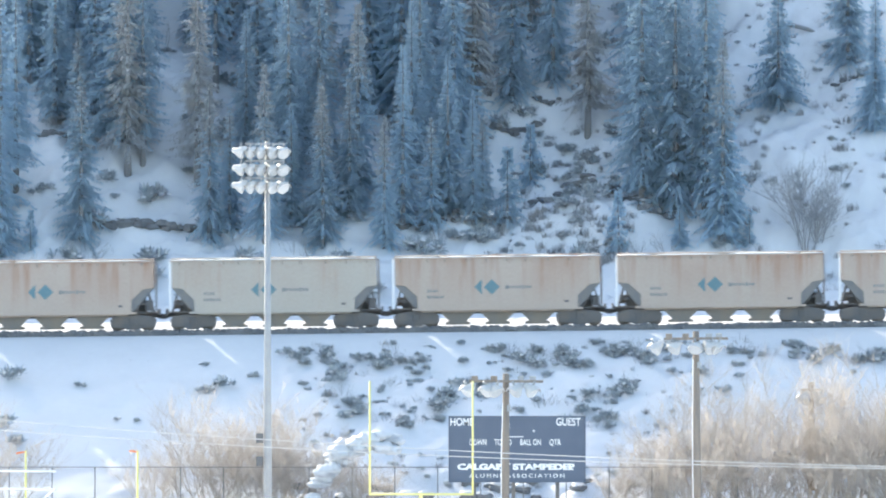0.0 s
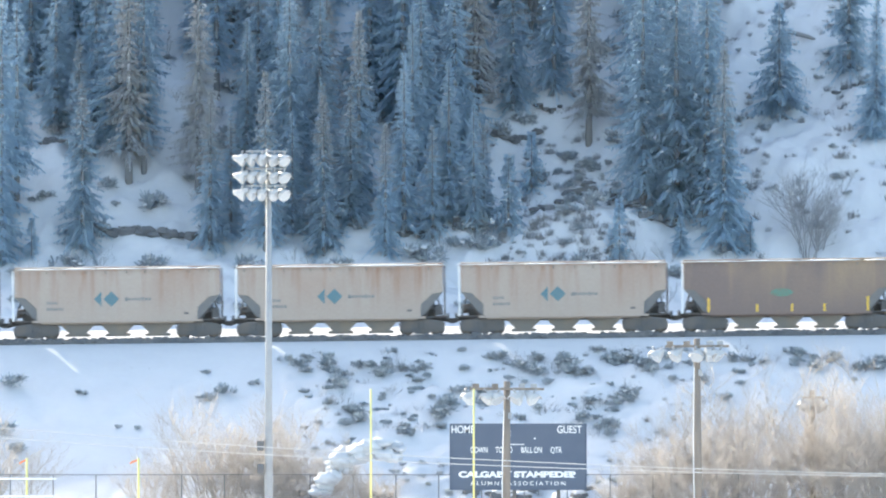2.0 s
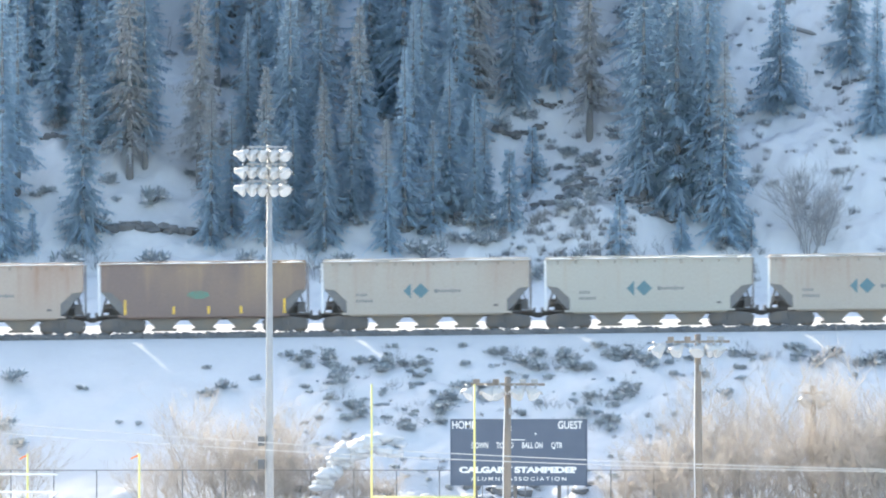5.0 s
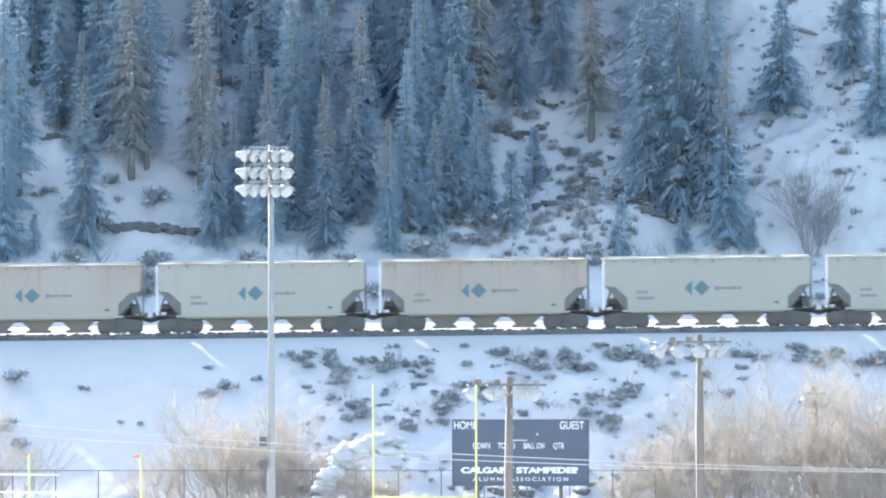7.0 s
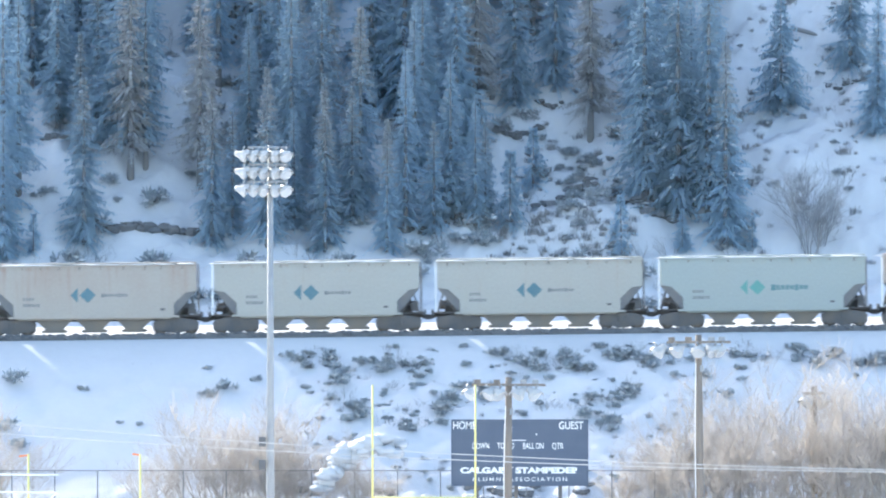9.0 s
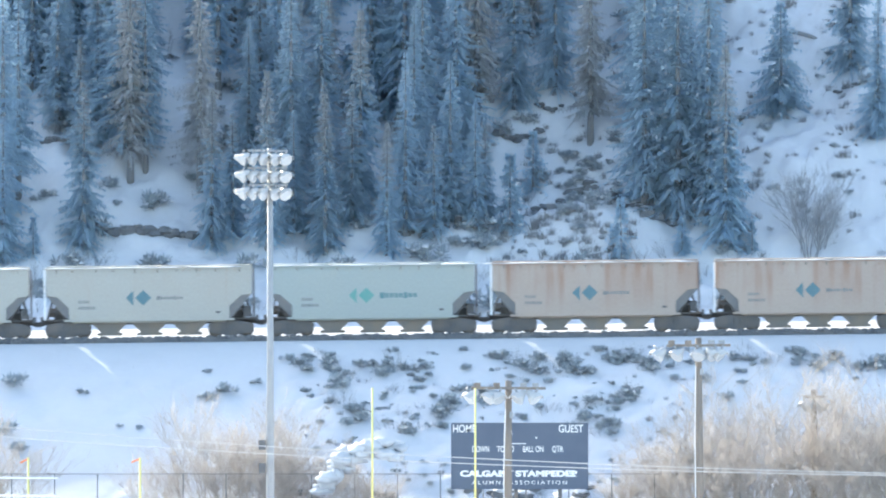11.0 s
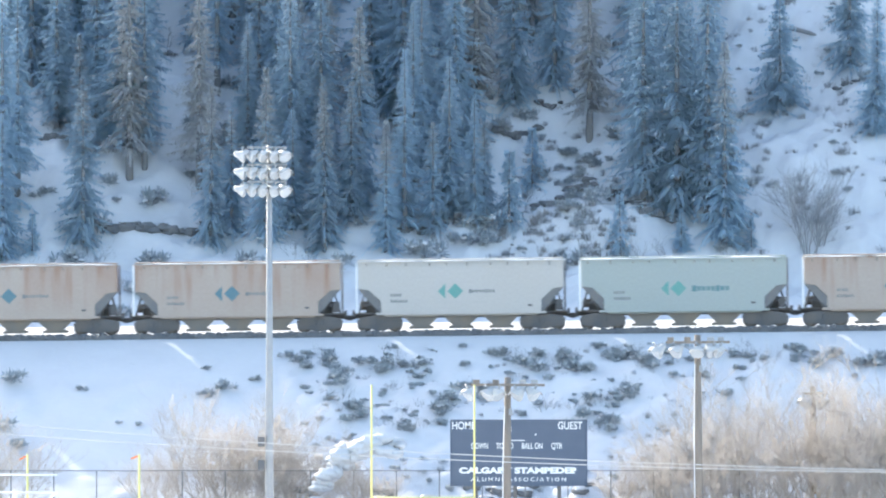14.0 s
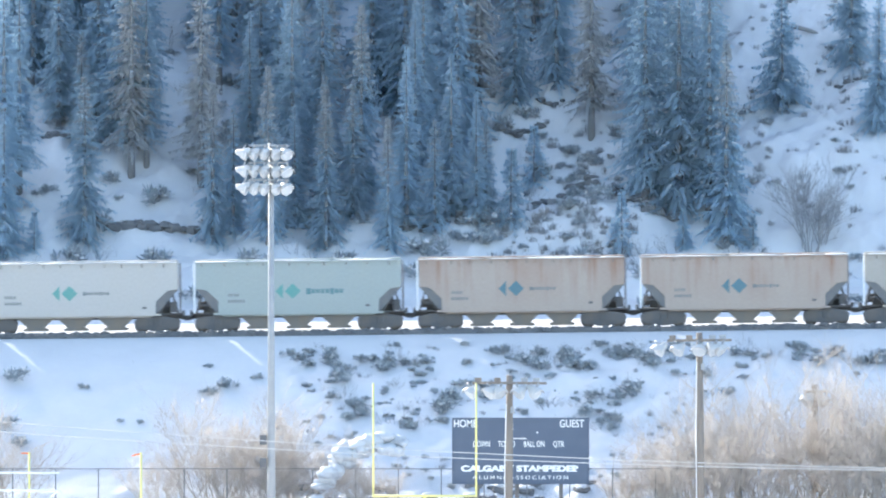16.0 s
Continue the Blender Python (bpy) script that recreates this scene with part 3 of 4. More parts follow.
def mast(x, y, top):
    base = stand(x, y)
    h = top - base
    p = thing("floodlight_mast", "tall grey steel mast with fifteen white floodlights", "light mast", pose(x, y, base))
    part("pole", Shape().tube([(0, 0, 0), (0, 0, h * 0.5), (0, 0, h)], [0.24, 0.18, 0.13], 16), STEEL, p, smooth=True)
    for z in (7.05, 5.85):
        part("control_box", Shape().box(-0.42, -0.15, z - base, 0.36, 0.3, 0.5), UNDER, p, "small dark control box")
    for r in range(3):
        z = h - 0.12 - r * 0.90
        part("crossarm", Shape().box(-0.12, -0.18, z, 2.1, 0.10, 0.10), STEEL, p)
        for k, (dx, turn, tip) in enumerate(((-1.45, 78, 14), (-0.95, 68, 18), (-0.42, 58, 22), (0.22, 44, 28), (0.75, 32, 30))):
            floodlight(p, pose(dx, -0.34, z - 0.42, tip, 0, turn))
    return p


mast(-8.98, 800.0, 22.55)


def flood_pole(x, y, top, arm, lamps, label, lean):
    base = stand(x, y, -0.2)
    h = top - base
    p = thing("flood_pole", label, "light pole", pose(x, y, base, 0, lean))
    part("pole", Shape().tube([(0, 0, 0), (0.01, 0, h * 0.5), (0, 0, h)], [0.24, 0.21, 0.175], 14), WOOD, p, smooth=True)
    part("crossarm", Shape().box(0, -0.22, h - 0.42, arm, 0.12, 0.14), WOOD, p)
    for sx in (-1, 1):
        part("brace", Shape().tube([(sx * 0.12, -0.22, h - 1.05), (sx * arm * 0.28, -0.24, h - 0.46)], 0.025, 6), STEEL, p, "thin steel brace")
    for dx, turn in lamps:
        floodlight(p, pose(dx, -0.42, h - 0.88, 38, 0, turn) @ Matrix.Scale(1.15, 4))
    for dx in (-0.42, -0.16, 0.2, 0.36) if arm > 2 else ():
        part("ballast_box", Shape().box(dx * arm, -0.22, h - 0.24, 0.36, 0.2, 0.22), STEEL if dx > 0 else WOOD, p, "small grey ballast box")
    part("conduit", Shape().tube([(-0.2, -0.16, 0.1), (-0.24, -0.16, h * 0.5), (-0.17, -0.16, h - 1.6)], 0.03, 6), WHITE, p, "pale cable conduit")
    part("junction_box", Shape().box(0.16, -0.2, h - 1.9, 0.2, 0.16, 0.36), STEEL, p, "small grey junction box")
    return p


flood_pole(3.62, 845.0, 9.6, 4.1, ((-2.05, -55), (-1.0, -50), (-0.62, 40), (0.6, -50), (1.35, 50)), "brown wooden pole with floodlights beside the scoreboard", 0.3)
flood_pole(14.45, 858.0, 11.75, 3.6, ((-2.2, -62), (-1.15, -45), (0.0, -15), (0.75, 40), (1.1, 60)), "brown wooden pole with white floodlights among willows", -0.4)


flood_pole(21.3, 877.5, 8.5, 1.3, ((-0.35, -50), (0.45, 50)), "wooden pole with two white floodlights behind willows", 0)


def goal_post(x, y, top, label, ribbons=()):
    g = thing("goal_post", label, "goal post", pose(x, y, stand(x, y)))
    b = top - 6.2
    part("crossbar", Shape().tube([(-2.82, 0, b), (2.82, 0, b)], 0.065, 10), YELLOW, g, smooth=True)
    for sx in (-2.82, 2.82):
        part("upright", Shape().tube([(sx, 0, b - 0.06), (sx, 0, top)], 0.06, 10), YELLOW, g, smooth=True)
    part("stand", Shape().tube([(0, 1.9, -stand(x, y)), (0, 1.9, b - 1.0), (0, 1.6, b - 0.35), (0, 0.9, b - 0.05), (0, 0, b)], 0.10, 10), YELLOW, g, smooth=True)
    return [part("ribbon", Shape().prism([(-0.5, -0.03), (0, -0.04), (0, 0.03), (-0.25, 0.05), (-0.48, 0.04)], -0.006, 0.006), ORANGE, g,
                 "small orange wind ribbon", pose(sx, 0, top - 0.06)) for sx in ribbons]


goal_post(-1.0, 839.0, 9.3, "yellow steel goal post before the scoreboard")
RIBBONS = goal_post(-18.05, 772.0, 7.05, "yellow steel goal post with orange ribbons", (-2.82, 2.82))


# ---- scoreboard ----
def lettering(name, text, x, z, size, parent, width=None, gap=1.0, bold=0.006):
    cu = bpy.data.curves.new(name, "FONT")
    cu.body, cu.size, cu.align_x, cu.extrude, cu.offset = text, size, "CENTER", 0.008, bold * size / 0.45
    cu.space_character = gap
    tmp = bpy.data.objects.new(name, cu)
    scene.collection.objects.link(tmp)
    me = bpy.data.meshes.new_from_object(tmp)
    bpy.data.objects.remove(tmp)
    me.materials.clear()
    me.materials.append(WHITE)
    xs = [v.co.x for v in me.vertices]
    k = (width / (max(xs) - min(xs))) if width else 1.0
    for v in me.vertices:
        v.co = (v.co.x * k, -v.co.z, v.co.y)
    return part(name, me, None, parent, "white lettering", pose(x, -0.108, z))


board = thing("scoreboard", "dark navy football scoreboard with white lettering on steel legs", "scoreboard", pose(4.32, 852.0, 3.46))
part("panel", Shape().box(0, 0, 1.81, 7.55, 0.2, 3.62, 0.03), NAVY, board)
for x, z, sx, sz in ((0, 3.63, 7.62, 0.06), (0, -0.01, 7.62, 0.06), (-3.79, 1.81, 0.05, 3.62), (3.79, 1.81, 0.05, 3.62)):
    part("frame", Shape().box(x, -0.01, z, sx, 0.26, sz), NAVY, board)
for x in (-2.4, -0.2, 2.25):
    part("leg", Shape().box(x, 0.25, 0.1 - 1.8, 0.22, 0.22, 4.2), UNDER, board, "dark steel leg")
for text, x, z, size, w in (("HOME", -3.08, 3.13, 0.60, 1.28), ("GUEST", 2.85, 3.13, 0.60, 1.36), (":", -0.44, 3.0, 0.5, None), ("DOWN", -2.17, 2.04, 0.46, 0.93),
                            ("TO GO", -0.78, 2.04, 0.46, 0.95), ("BALL ON", 0.75, 2.04, 0.46, 1.15), ("QTR", 2.11, 2.04, 0.46, 0.63),
                            ):
    lettering("lettering", text, x, z, size, board, w)
lettering("lettering", "CALGARY STAMPEDER", -0.03, 0.68, 0.44, board, 6.65, 1.0, 0.026)
lettering("lettering", "ALUMNI ASSOCIATION", 0.0, 0.23, 0.30, board, 5.3, 1.45, 0.004)
part("underline", Shape().box(-0.05, -0.108, 2.50, 0.8, 0.02, 0.05), WHITE, board)
part("dot", Shape().box(0.93, -0.108, 2.83, 0.09, 0.02, 0.09), WHITE, board)

# ---- fence ----
fence = thing("fence", "dark chain-link fence along the field's edge", "fence", pose(0, 868.0, 0))
FTOP = 3.88
for k in range(-13, 8):
    x = k * 2.43 - 0.1
    part("post", Shape().tube([(x, 0, stand(x, 868) - 0.3), (x, 0, FTOP + 0.03)], 0.035, 7), WIRE, fence)
part("top_rail", Shape().tube([(-31.7, 0, FTOP), (17, 0, FTOP)], 0.024, 6), WIRE, fence)
s = Shape()
for k in range(-180, 100):
    for d in (-1, 1):
        x = k * 0.18
        s.tube([(x, 0.02 * d, 1.75), (x + d * 2.1, 0.02 * d, FTOP)], 0.0035, 3, False)
part("wire_mesh", s, WIRE, fence, "thin diamond wire mesh")

# ---- white rail beside the field ----
rail = thing("handrail", "white painted two-bar pipe rail", "railing", pose(-19.6, 760.0, 0))
for z in (6.33, 5.45):
    part("bar", Shape().tube([(-4, 0, z), (0.55, 0, z - 0.03)], 0.05, 8), WHITE, rail, smooth=True)
for x in (-3.5,):
    part("post", Shape().tube([(x, 0.05, stand(x, 760)), (x, 0.05, 6.33)], 0.045, 8), WHITE, rail, smooth=True)
part("stay", Shape().tube([(0.5, 0.05, 5.42), (-1.6, 0.05, 3.6), (-3.4, 0.05, 2.0)], 0.035, 6), WHITE, rail)

# ---- overhead cables ----
for a, b, c in ((8.76, -0.0528, -0.00076), (8.49, -0.0437, -0.00074)):
    pts = [(x, 0, a + b * x - c * x * x) for x in np.linspace(-34, 34, 40)]
    single("cable", Shape().tube(pts, 0.022, 6), CABLE, "thin pale overhead cable in the sun", "cable", pose(0, 700.0, 0), "overhead cables")


# ---- willows and shrubs ----
def bare_bush(seed, height, spread, stems, twig, thick, material, name, tips=None):
    """Leafless stems that fork twice into limbs and end in fine flat twigs."""
    rng = random.Random(seed)
    s, fine = Shape(), []

    def grow(p, d, length, r, depth):
        pts, q = [p], Vector(p)
        for k in range(3):
            d = (d + Vector((rng.gauss(0, 0.15), rng.gauss(0, 0.15), rng.gauss(0.04, 0.07)))).normalized()
            q = q + d * length / 3
            pts.append(q.copy())
        s.tube(pts, [r, r * 0.8, r * 0.6, r * 0.35], 3, False)
        for k in range(twig[depth]):
            j = rng.choice((1, 2, 2, 3))
            e = (d + Vector((rng.gauss(0, 0.5), rng.gauss(0, 0.5), rng.uniform(-0.25, 0.35)))).normalized()
            l2 = length * rng.uniform(0.35, 0.7)
            if depth:
                grow(pts[j], e, l2, r * 0.5, depth - 1)
            else:
                i = len(s.v)
                m = pts[j] + e * l2 * 0.5 + Vector((rng.gauss(0, 0.05), rng.gauss(0, 0.05), rng.gauss(0, 0.04))) * l2
                w = Vector((max(0.3 * r, 0.0009 * height), 0, 0))
                fine.extend((len(s.f), len(s.f) + 1))
                s.v.extend((pts[j] - w, pts[j] + w, m + w * 0.8, m - w * 0.8, pts[j] + e * l2 + Vector((0, 0, 0.12 * l2))))
                s.f.extend(((i, i + 1, i + 2, i + 3), (i + 3, i + 2, i + 4)))
    for k in range(stems):
        a, lean = rng.uniform(0, 6.283), rng.random() ** 0.6 * spread
        d = Vector((math.cos(a) * lean, math.sin(a) * lean, 1)).normalized()
        grow(Vector((math.cos(a) * 0.5 * rng.random(), math.sin(a) * 0.5 * rng.random(), -0.2)), d, height * rng.uniform(0.4, 0.72), thick * rng.uniform(0.6, 1.2), 2)
    me = s.mesh(name, material)
    me.materials.append(tips or material)
    for k in fine:
        me.polygons[k].material_index = 1
    return me


WILLOWS = [bare_bush(21 + k, 6.0, 0.95, 12, (9, 5, 5), 0.036, STEM, "branches", TWIG) for k in range(4)]
rng = random.Random(5)


def willow(x, y, h, label="tan leafless willow bush in winter sun"):
    single("willow_bush", rng.choice(WILLOWS), None, label, "bush", pose(x, y, stand(x, y), 0, 0, rng.uniform(0, 360)) @ Matrix.Scale(h / 6.0, 4), "bare willow bushes")


for row in ((13.5, 870, 5.6), (17.5, 872, 8.0), (20.5, 869, 8.6), (24.0, 872, 8.6), (26.5, 868, 8.8), (15.2, 866, 5.3), (18.6, 866, 5.8), (22.5, 865, 6.2), (25.3, 864, 5.8), (11.6, 869, 4.5),
            (28.0, 871, 8.6), (21.0, 875, 8.4), (27.2, 875, 8.2), (12.9, 867, 4.7), (16.4, 869, 7.6), (22.2, 871, 8.4), (25.4, 870, 8.4), (10.6, 871, 3.4), (14.6, 873, 7.2), (23.4, 868, 7.8), (18.0, 868, 7.2), (13.0, 872, 6.2), (27.0, 865, 6.6), (15.6, 871, 7.4)):
    willow(*row)
for row in ((-12.6, 872, 6.7), (-10.8, 873, 6.7), (-8.6, 874, 7.4), (-14.4, 871, 5.5), (-10.0, 869, 5.0), (-7.6, 870, 5.5), (-16.5, 871, 4.0), (-4.6, 870, 3.5), (-3.4, 869, 2.8),
            (-24.8, 873, 6.5), (-26.3, 871, 6.1), (9.9, 870, 3.7), (-11.8, 870, 5.6), (-9.3, 871, 6.1), (-13.4, 874, 6.7), (-6.5, 872, 4.1)):
    willow(*row)


def shrub_meshes(seed, r, h):
    """A low evergreen clump of short sprays, and the snow that lies on it."""
    rng = random.Random(seed)
    v, f, sn = [], [], Shape()
    cores = [(rng.gauss(0, 0.45) * r, rng.gauss(0, 0.45) * r, rng.uniform(0.15, 0.6) * h) for k in range(7)]
    for c in cores:
        for k in range(36):
            d = Vector((rng.gauss(0, 1), rng.gauss(0, 1), rng.gauss(0.5, 0.8))).normalized()
            a = Vector(c) + d * rng.uniform(0, 0.3) * r
            b = a + d * rng.uniform(0.15, 0.38) * r + Vector((0, 0, 0.08))
            w = d.cross(Vector((rng.gauss(0, 1), rng.gauss(0, 1), rng.gauss(0, 1)))).normalized() * 0.05 * r
            i = len(v)
            v.extend((a - w, a + w, b + w * 0.7, b - w * 0.7, b + d * 0.1 * r))
            f.extend(((i, i + 1, i + 2, i + 3), (i + 3, i + 2, i + 4)))
        for k in range(rng.choice((2, 3, 4, 5, 6))):
            w = rng.uniform(0.06, 0.20) * r
            sn.lump((c[0] + rng.gauss(0, 0.2) * r, c[1] + rng.gauss(-0.05, 0.15) * r, c[2] + rng.uniform(0.1, 0.3) * r), (w, w, 0.45 * w), rng, 0.4, rings=3, seg=6)
    return mesh_of("sprays", v, f, JUNIPER), sn.mesh("snow_cap", SNOW, True)


SHRUBS = [shrub_meshes(60 + k, 0.9, 0.9) for k in range(5)]
TWIGGY = [bare_bush(41 + k, 1.5, 1.2, 7, (3, 3, 4), 0.017, GREY_TWIG, "twigs") for k in range(3)]


def shrub(x, y, k, which, group, bare=False):
    y = down_bank(y)
    m = pose(x, y, stand(x, y, -0.05), 0, 0, 57 * x) @ Matrix.Scale(k, 4)
    if bare:
        return single("bare_shrub", TWIGGY[which % 3], None, "low grey leafless shrub in the snow", "shrub", m, group)
    t = thing("shrub", "low dark evergreen shrub capped with snow", "shrub", m, group)
    for name, me in zip(("sprays", "snow_cap"), SHRUBS[which % 5]):
        tagged(part(name, me, None, t), kind="stuff")
    return t


SAPLING = bare_bush(77, 6.2, 0.36, 10, (9, 6, 5), 0.05, GREY_TWIG, "branches")
for dx, k in ((0.0, 1.0), (0.7, 0.72)):
    x, y = uphill(22.0 + dx, 918.2 + dx)
    single("bare_sapling", SAPLING, None, "grey leafless sapling with many fine branches in snow", "tree", pose(x, y, stand(x, y, -0.1), 0, 0, 140 * dx) @ Matrix.Scale(k, 4), "bare saplings on the hillside")

rng = random.Random(8)
# thickets on the bank: middle, reach along and down, number
for cx, cy, rx, ry, n in ((-7.5, 894.2, 1.3, 0.8, 9), (-5.9, 893.7, 0.8, 0.8, 7), (-3.9, 893.9, 1.3, 0.6, 8), (-1.4, 893.7, 0.7, 0.7, 6), (-6.2, 891.8, 0.6, 0.7, 5), (-4.7, 890.3, 0.9, 0.7, 6),
                          (-2.1, 889.4, 1.1, 0.6, 7), (0.0, 890.7, 0.7, 1.2, 7), (3.8, 894.6, 1.0, 0.5, 8), (5.9, 894.1, 0.9, 0.5, 8), (7.5, 894.3, 0.9, 0.7, 9), (8.6, 893.5, 0.5, 0.4, 4),
                          (9.8, 894.7, 1.0, 0.4, 8), (11.3, 894.4, 1.1, 0.5, 8), (12.9, 894.0, 1.0, 0.5, 8), (7.3, 891.1, 1.5, 1.0, 11), (10.2, 891.6, 1.2, 0.9, 11), (9.6, 889.7, 0.7, 0.7, 6),
                          (2.5, 892.4, 1.3, 1.0, 6), (-3.1, 892.3, 1.2, 1.0, 5), (18.0, 894.0, 1.3, 0.6, 12), (21.6, 893.9, 2.0, 0.8, 14), (24.6, 893.5, 1.7, 1.0, 14), (15.7, 891.9, 1.3, 0.9, 7)):
    for k in range(n):
        x, y = cx + rng.gauss(0, 0.6) * rx, min(895.2, cy + rng.gauss(0, 0.6) * ry)
        shrub(x, y, rng.uniform(0.3, 0.72), rng.randrange(60), "shrubs on the bank", rng.random() < 0.4)
for k in range(90):
    shrub(rng.uniform(-8, 15), rng.uniform(885, 895.3), rng.uniform(0.2, 0.45), k, "shrubs on the bank", k % 2 == 1)
for x, y, k in ((-20.9, 892.5, 0.38), (-18.0, 894.3, 0.13), (-17.0, 894.3, 0.13), (-13.7, 893.9, 0.30), (-18.7, 890.1, 0.25), (-17.5, 890.0, 0.30), (-25.0, 893.0, 0.90), (-25.3, 889.7, 0.90), (-24.4, 888.3, 0.70), (-10.8, 893.1, 0.40), (-12.8, 892.4, 0.70), (-13.6, 892.0, 0.60)):
    shrub(x, y, k, int(abs(x)), "shrubs on the bank", k < 0.2)
def scatter(name, label, category, places):
    """Many like pieces that nobody could count, joined into one mesh: (mesh, pose) pairs."""
    vs, ls, counts, mats, base = [], [], [], [], 0
    mlist = []
    for me, m in places:
        co = np.empty(len(me.vertices) * 3)
        me.vertices.foreach_get("co", co)
        r = np.array(m)
        vs.append(co.reshape(-1, 3) @ r[:3, :3].T + r[:3, 3])
        lv, tot, mi = np.empty(len(me.loops), int), np.empty(len(me.polygons), int), np.empty(len(me.polygons), int)
        me.loops.foreach_get("vertex_index", lv)
        me.polygons.foreach_get("loop_total", tot)
        me.polygons.foreach_get("material_index", mi)
        for k in me.materials:
            if k not in mlist:
                mlist.append(k)
        ids = np.array([mlist.index(k) for k in me.materials])
        ls.append(lv + base), counts.append(tot), mats.append(ids[mi])
        base += len(me.vertices)
    vs, ls, counts, mats = (np.concatenate(a) for a in (vs, ls, counts, mats))
    out = bpy.data.meshes.new(name)
    out.vertices.add(len(vs)), out.loops.add(len(ls)), out.polygons.add(len(counts))
    out.vertices.foreach_set("co", vs.ravel())
    out.loops.foreach_set("vertex_index", ls)
    out.polygons.foreach_set("loop_start", np.concatenate(([0], np.cumsum(counts)[:-1])))
    for k in mlist:
        out.materials.append(k)
    out.polygons.foreach_set("material_index", mats)
    out.update(calc_edges=True)
    return single(name, out, None, label, category, kind="stuff")


def tuft_mesh(seed):
    """A tuft of dry stalks that poke out of the snow."""
    rng = random.Random(seed)
    v, f = [], []
    for k in range(46):
        a, lean, h = rng.uniform(0, 6.283), rng.uniform(0.1, 1.1), rng.uniform(0.5, 1.3)
        o = Vector((rng.gauss(0, 0.35), rng.gauss(0, 0.3), -0.05))
        tip = o + Vector((math.cos(a) * lean, math.sin(a) * lean, 1)).normalized() * h
        mid = (o + tip) / 2 + Vector((0, 0, 0.08))
        i = len(v)
        v.extend((o - Vector((0.03, 0, 0)), o + Vector((0.03, 0, 0)), mid + Vector((0.022, 0, 0)), mid - Vector((0.022, 0, 0)), tip))
        f.extend(((i, i + 1, i + 2, i + 3), (i + 3, i + 2, i + 4)))
    return mesh_of("tuft", v, f, GREY_TWIG)


TUFTS = [tuft_mesh(90 + k) for k in range(4)]


def brush_pose(x, y, k):
    x, y = uphill(x, y)
    return pose(x, y, stand(x, y, -0.05), 0, 0, 57 * x) @ Matrix.Scale(k, 4)


# brush under the trees of the hillside, and tufts on the open snow
green, grey = [], []
# the first 60 are added behind the track to darken gaps between cars
for k in range(260):
    x, y = rng.uniform(-28, 28), (908 + 8 * rng.random() if k < 60 else 915 + 27 * rng.random() ** 1.1)
    if 2.5 < x < 11 and y < 931 and rng.random() < 0.5 or x > 17.5 and rng.random() < 0.8:
        continue
    m = brush_pose(x, y, rng.uniform(0.4, 1.3) * (0.6 if x > 17.5 else 1.0))
    if k % 3 == 1:
        grey.append((TWIGGY[k % 2], m))
    else:
        green.extend((me, m) for me in SHRUBS[k % 5])
for k in range(330):
    x, y = (rng.uniform(17.3, 27.5), rng.uniform(916, 942)) if k < 200 else (rng.uniform(2.8, 11), rng.uniform(916, 932))
    m = brush_pose(x, y, rng.uniform(0.2, 0.55))
    if k % 12:
        grey.append((TUFTS[k % 4], m))
    else:
        green.extend((me, m) for me in SHRUBS[k % 4])
for k in range(34):
    x, y = (rng.gauss(8.8, 1.1), rng.gauss(926.5, 1.3)) if k < 22 else (rng.gauss(14, 1.5), rng.gauss(923, 1.2))
    green.extend((me, brush_pose(x, y, rng.uniform(0.3, 0.7))) for me in SHRUBS[k % 5])
for k in range(130):
    x, y = rng.uniform(3.5, 11.5), rng.uniform(914.5, 919.5)
    grey.append((TUFTS[k % 4], brush_pose(x, y, rng.uniform(0.25, 0.6))))
low = []
for k in range(420):
    x, y = rng.uniform(-8.2, 15.5), down_bank(rng.uniform(884.5, 895.4))
    if noise.noise((x * 0.5, y * 0.35, 4.0)) < -0.12:
        continue
    m = pose(x, y, stand(x, y, -0.04), 0, 0, 61 * k) @ Matrix.Scale(rng.uniform(0.12, 0.34), 4)
    if k % 2:
        low.append((TUFTS[k % 4], m))
    else:
        low.extend((me, m) for me in SHRUBS[k % 5])
scatter("bank_brush", "low snow-caked brush and tufts on the railway bank", "brush", low)
scatter("undergrowth", "dark snow-dusted evergreen undergrowth on the hillside", "undergrowth", green)
scatter("dry_brush", "grey leafless brush and tufts on the snowy hillside", "brush", grey)


# ---- rock ledges, logs and snow-laden brush ----
def rock_ledge(points, size):
    """A broken run of dark rocks with snow on top."""
    rng = random.Random(int(points[0][0] * 10))
    points = [uphill(*p) for p in points]
    x, y = points[0]
    t = thing("rock_ledge", "dark broken rock ledge with snow on top", "rock", pose(x, y, 0), "rock ledges on the hillside")
    for (x0, y0), (x1, y1) in zip(points, points[1:]):
        n = max(2, int(math.dist((x0, y0), (x1, y1)) / (size * 0.8)))
        for k in range(n):
            px, py = x0 + (x1 - x0) * k / n, y0 + (y1 - y0) * k / n
            c = (px - x + rng.gauss(0, 0.1), py - y, stand(px, py, 0.10) + rng.gauss(0, 0.06))
            r = size * rng.uniform(0.6, 1.2)
            part("rock", Shape().lump(c, (r, r * 0.8, r * 0.55), rng, 0.32, rings=5, seg=8), ROCK, t)
            part("snow_cap", Shape().lump((c[0], c[1] + 0.4 * r, c[2] + 0.46 * r), (r * 0.7, r * 0.7, r * 0.16), rng, 0.25, rings=5, seg=8), SNOW, t, smooth=True)


rock_ledge(((5.5, 922.6), (7.4, 923.6), (8.9, 924.7), (10.8, 923.5)), 0.55)
rock_ledge(((3.6, 928.8), (5.0, 929.3), (6.2, 929.6)), 0.36)
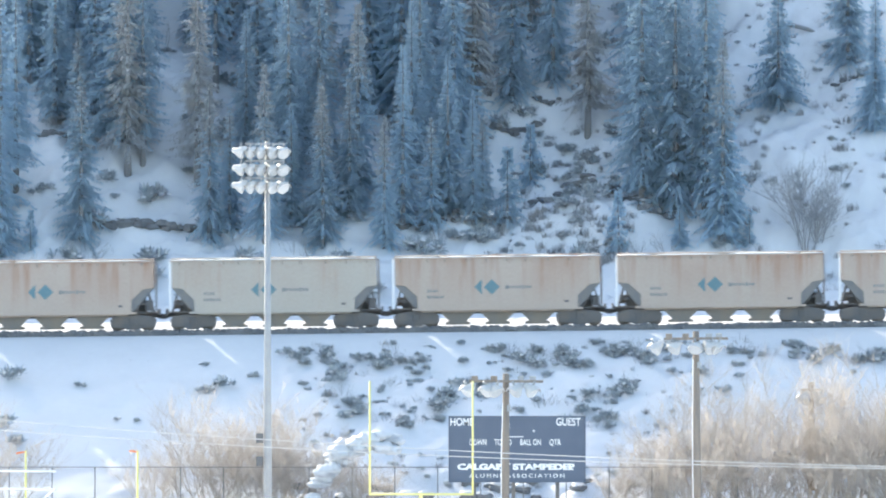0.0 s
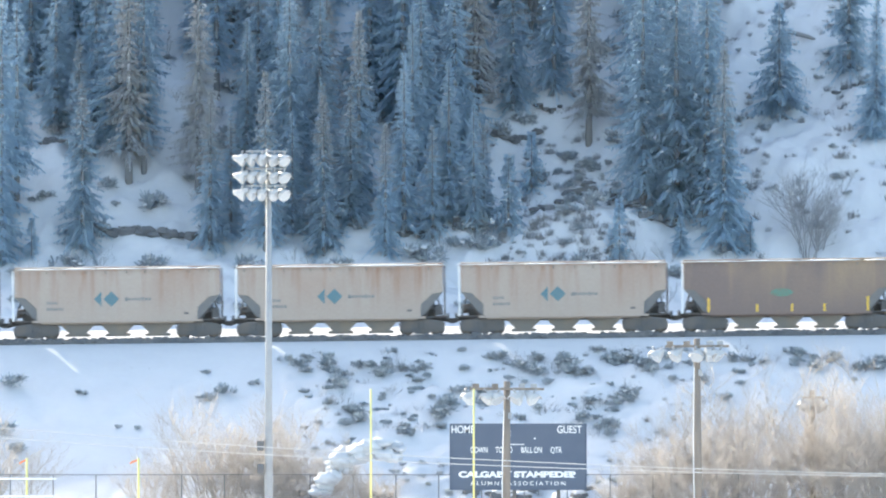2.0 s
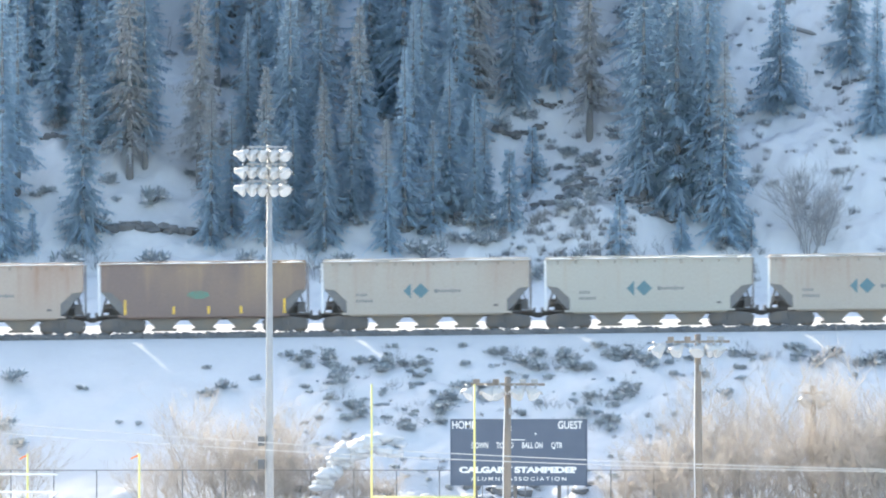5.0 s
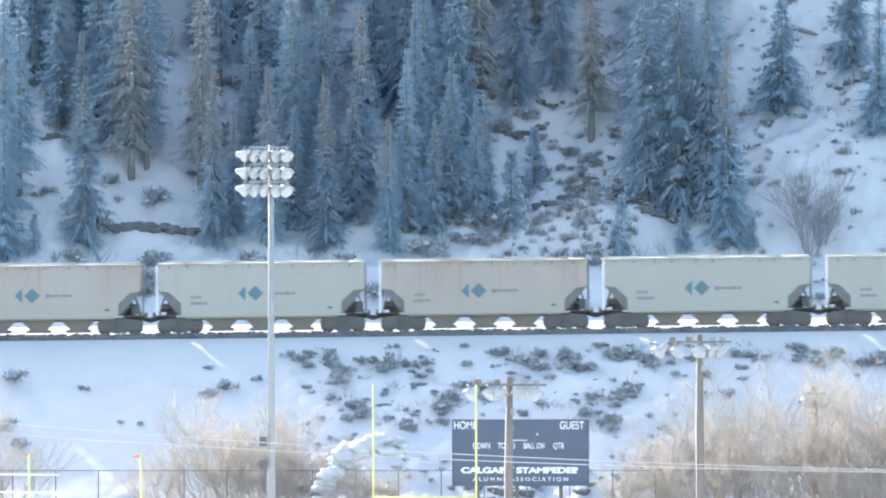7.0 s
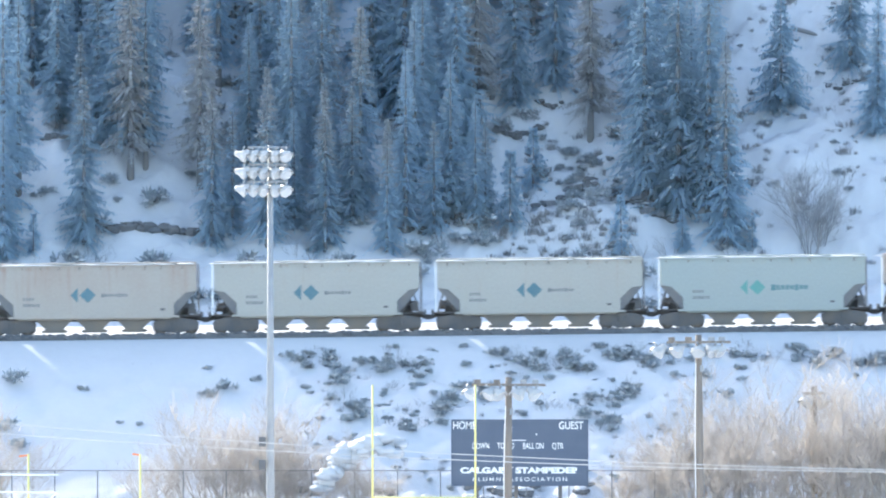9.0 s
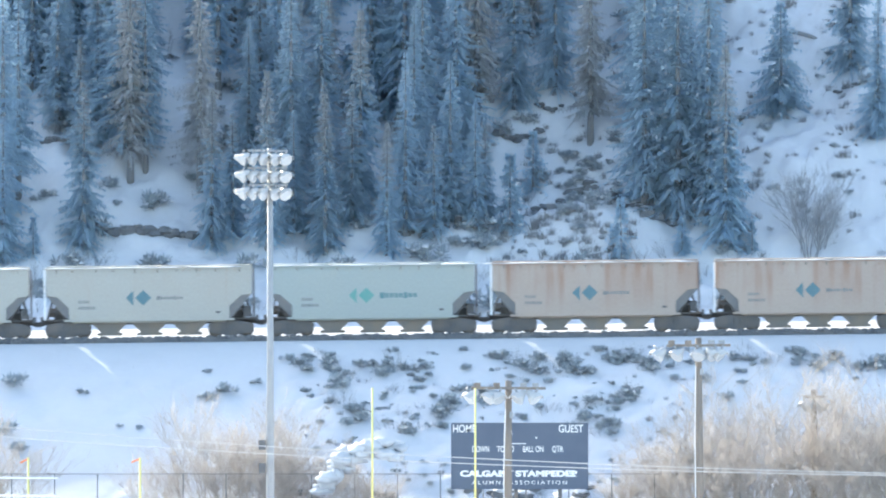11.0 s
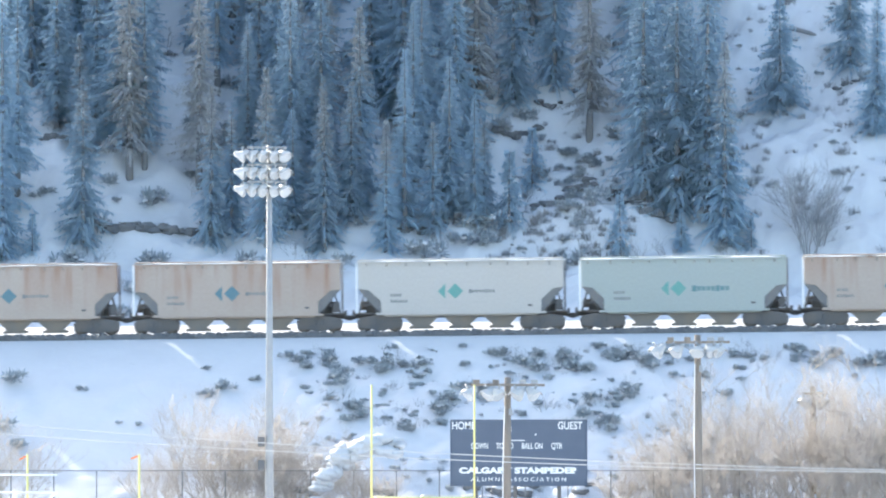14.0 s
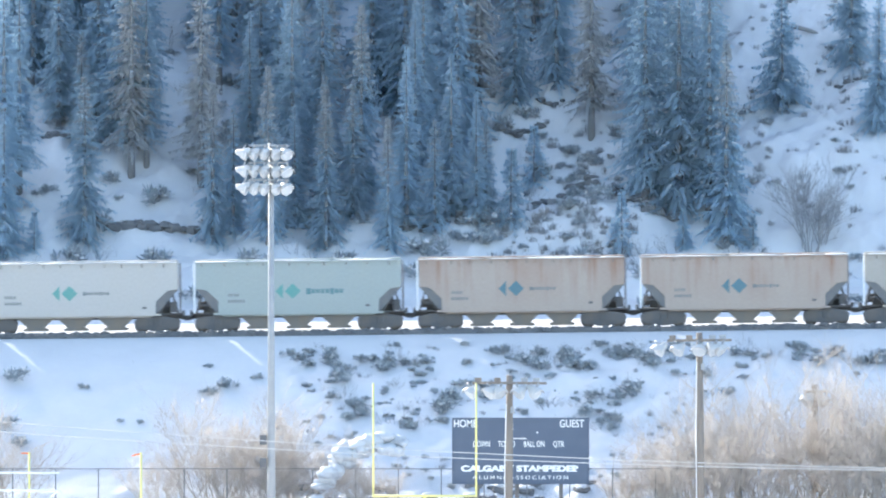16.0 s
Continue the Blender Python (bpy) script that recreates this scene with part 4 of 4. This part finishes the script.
rock_ledge(((6.1, 930.7), (7.4, 931.0)), 0.32)
rock_ledge(((-20.2, 919.8), (-17.8, 919.6), (-14.7, 920.2)), 0.62)
rock_ledge(((11.1, 922.8), (12.4, 919.9), (14.1, 920.7)), 0.5)
rock_ledge(((1.2, 919.1), (-0.5, 918.8), (-2.7, 919.0)), 0.45)
rock_ledge(((24.0, 932.8), (25.5, 932.0)), 0.20)
rock_ledge(((-24.3, 927.3), (-22.5, 926.4)), 0.35)
rock_ledge(((-13.8, 940.2), (-11.2, 938.2), (-8.3, 936.4)), 0.30)


def log(x, y, length, tilt):
    x, y = uphill(x, y)
    single("fallen_log", Shape().tube([(-length / 2, 0, 0), (0, 0, 0.12), (length / 2, 0.1, 0)], [0.16, 0.13, 0.07], 7), BARK, "dark fallen log half buried in snow", "log",
           pose(x, y, stand(x, y, 0.08), 0, tilt, 8), "fallen logs")


log(22.5, 936.9, 2.6, 19)
log(17.1, 923.8, 1.1, 18)
log(18.0, 918.7, 1.7, 11)

mound = thing("snowy_brush", "low brush heap bowed under bright snow", "bush", pose(-4.6, 866.0, stand(-4.6, 866)))
rs = random.Random(3)
part("brush", WILLOWS[1], None, mound, "tan twigs", pose(0, 0, 0) @ Matrix.Scale(0.72, 4))
for k in range(60):
    x = -2.5 + 4.6 * k / 59 + rs.gauss(0, 0.15)
    z = 4.15 - 0.26 * (x - 0.7) ** 2 * (1 if x < 0.7 else 0.5) + rs.gauss(-0.2, 0.22)
    r = rs.uniform(0.32, 0.62)
    part("snow_load", Shape().lump((x, rs.gauss(0, 0.35), z), (r * rs.uniform(0.8, 1.4), r, r * rs.uniform(0.4, 0.75)), rs, 0.3, rings=7, seg=12), SNOW, mound, "thick lumpy snow", smooth=True)

# boulders at the foot of the bank
rng = random.Random(29)
for k in range(26):
    x, y = rng.uniform(-9, 10.5), rng.uniform(875.0, 877.6)
    r = rng.uniform(0.22, 0.5)
    b = thing("boulder", "grey boulder capped with snow at the bank's foot", "boulder", pose(x, y, stand(x, y)), "boulders below the bank")
    part("stone", Shape().lump((0, 0, 0.1), (r * 1.3, r, r * 0.8), rng, 0.25, rings=6, seg=9), ROCK, b)
    part("snow_cap", Shape().lump((0, 0, 0.1 + r * 0.55), (r * 1.2, r * 0.9, r * 0.4), rng, 0.18, rings=6, seg=9), SNOW, b, smooth=True)


RUN = [(0.0, 0.0), (0.5, 5.69), (1.0, 11.39), (1.5, 17.06), (2.0, 22.39), (2.5, 28.11), (3.0, 33.86), (3.5, 39.63), (4.0, 45.30), (6.5, 73.88), (7.0, 79.60),
       (7.5, 85.32), (8.0, 91.05), (8.5, 96.78), (9.0, 102.49), (11.5, 131.10), (12.0, 136.72), (12.5, 142.40), (13.0, 148.11), (13.5, 153.78), (14.0, 159.48),
       (14.5, 165.08), (15.0, 170.82), (15.5, 176.55), (16.0, 182.23)]


def motions():
    """The train rolls to the west, its wheels turn with it, and the ribbons on the goal post flutter."""
    for n, car in enumerate(CARS):
        x0 = FIRST + n * PITCH
        walk(car, [(t, pose(x0 - d, TRACK, rail_z(x0 - d), 0, SLOPE)) for t, d in RUN])
    times, ways = zip(*RUN)
    rolled = [(k / 30, -math.degrees(float(np.interp(k / 30, times, ways)) / 0.455)) for k in range(481)]
    wheels = [o for car in CARS for o in car.children_recursive if o.name.startswith("wheelset")]
    first = {}
    for w in wheels:
        x = round(w.matrix_basis.translation.x, 2)
        if x not in first:
            first[x] = w
            walk(w, [(t, pose(x, 0, 0.455, 0, a % 360 - 180, 0)) for t, a in rolled])
        else:
            w.rotation_mode = "QUATERNION"
            w.animation_data_create().action = first[x].animation_data.action
            w.animation_data.action_slot = first[x].animation_data.action_slot
    for k, ribbon in enumerate(RIBBONS):
        m = ribbon.matrix_basis.copy()
        walk(ribbon, [(t / 4, m @ pose(0, 0, 0, 0, 18 * math.sin(2.1 * t + k) - 10, 35 * math.sin(1.3 * t + 2 * k))) for t in range(65)])


motions()
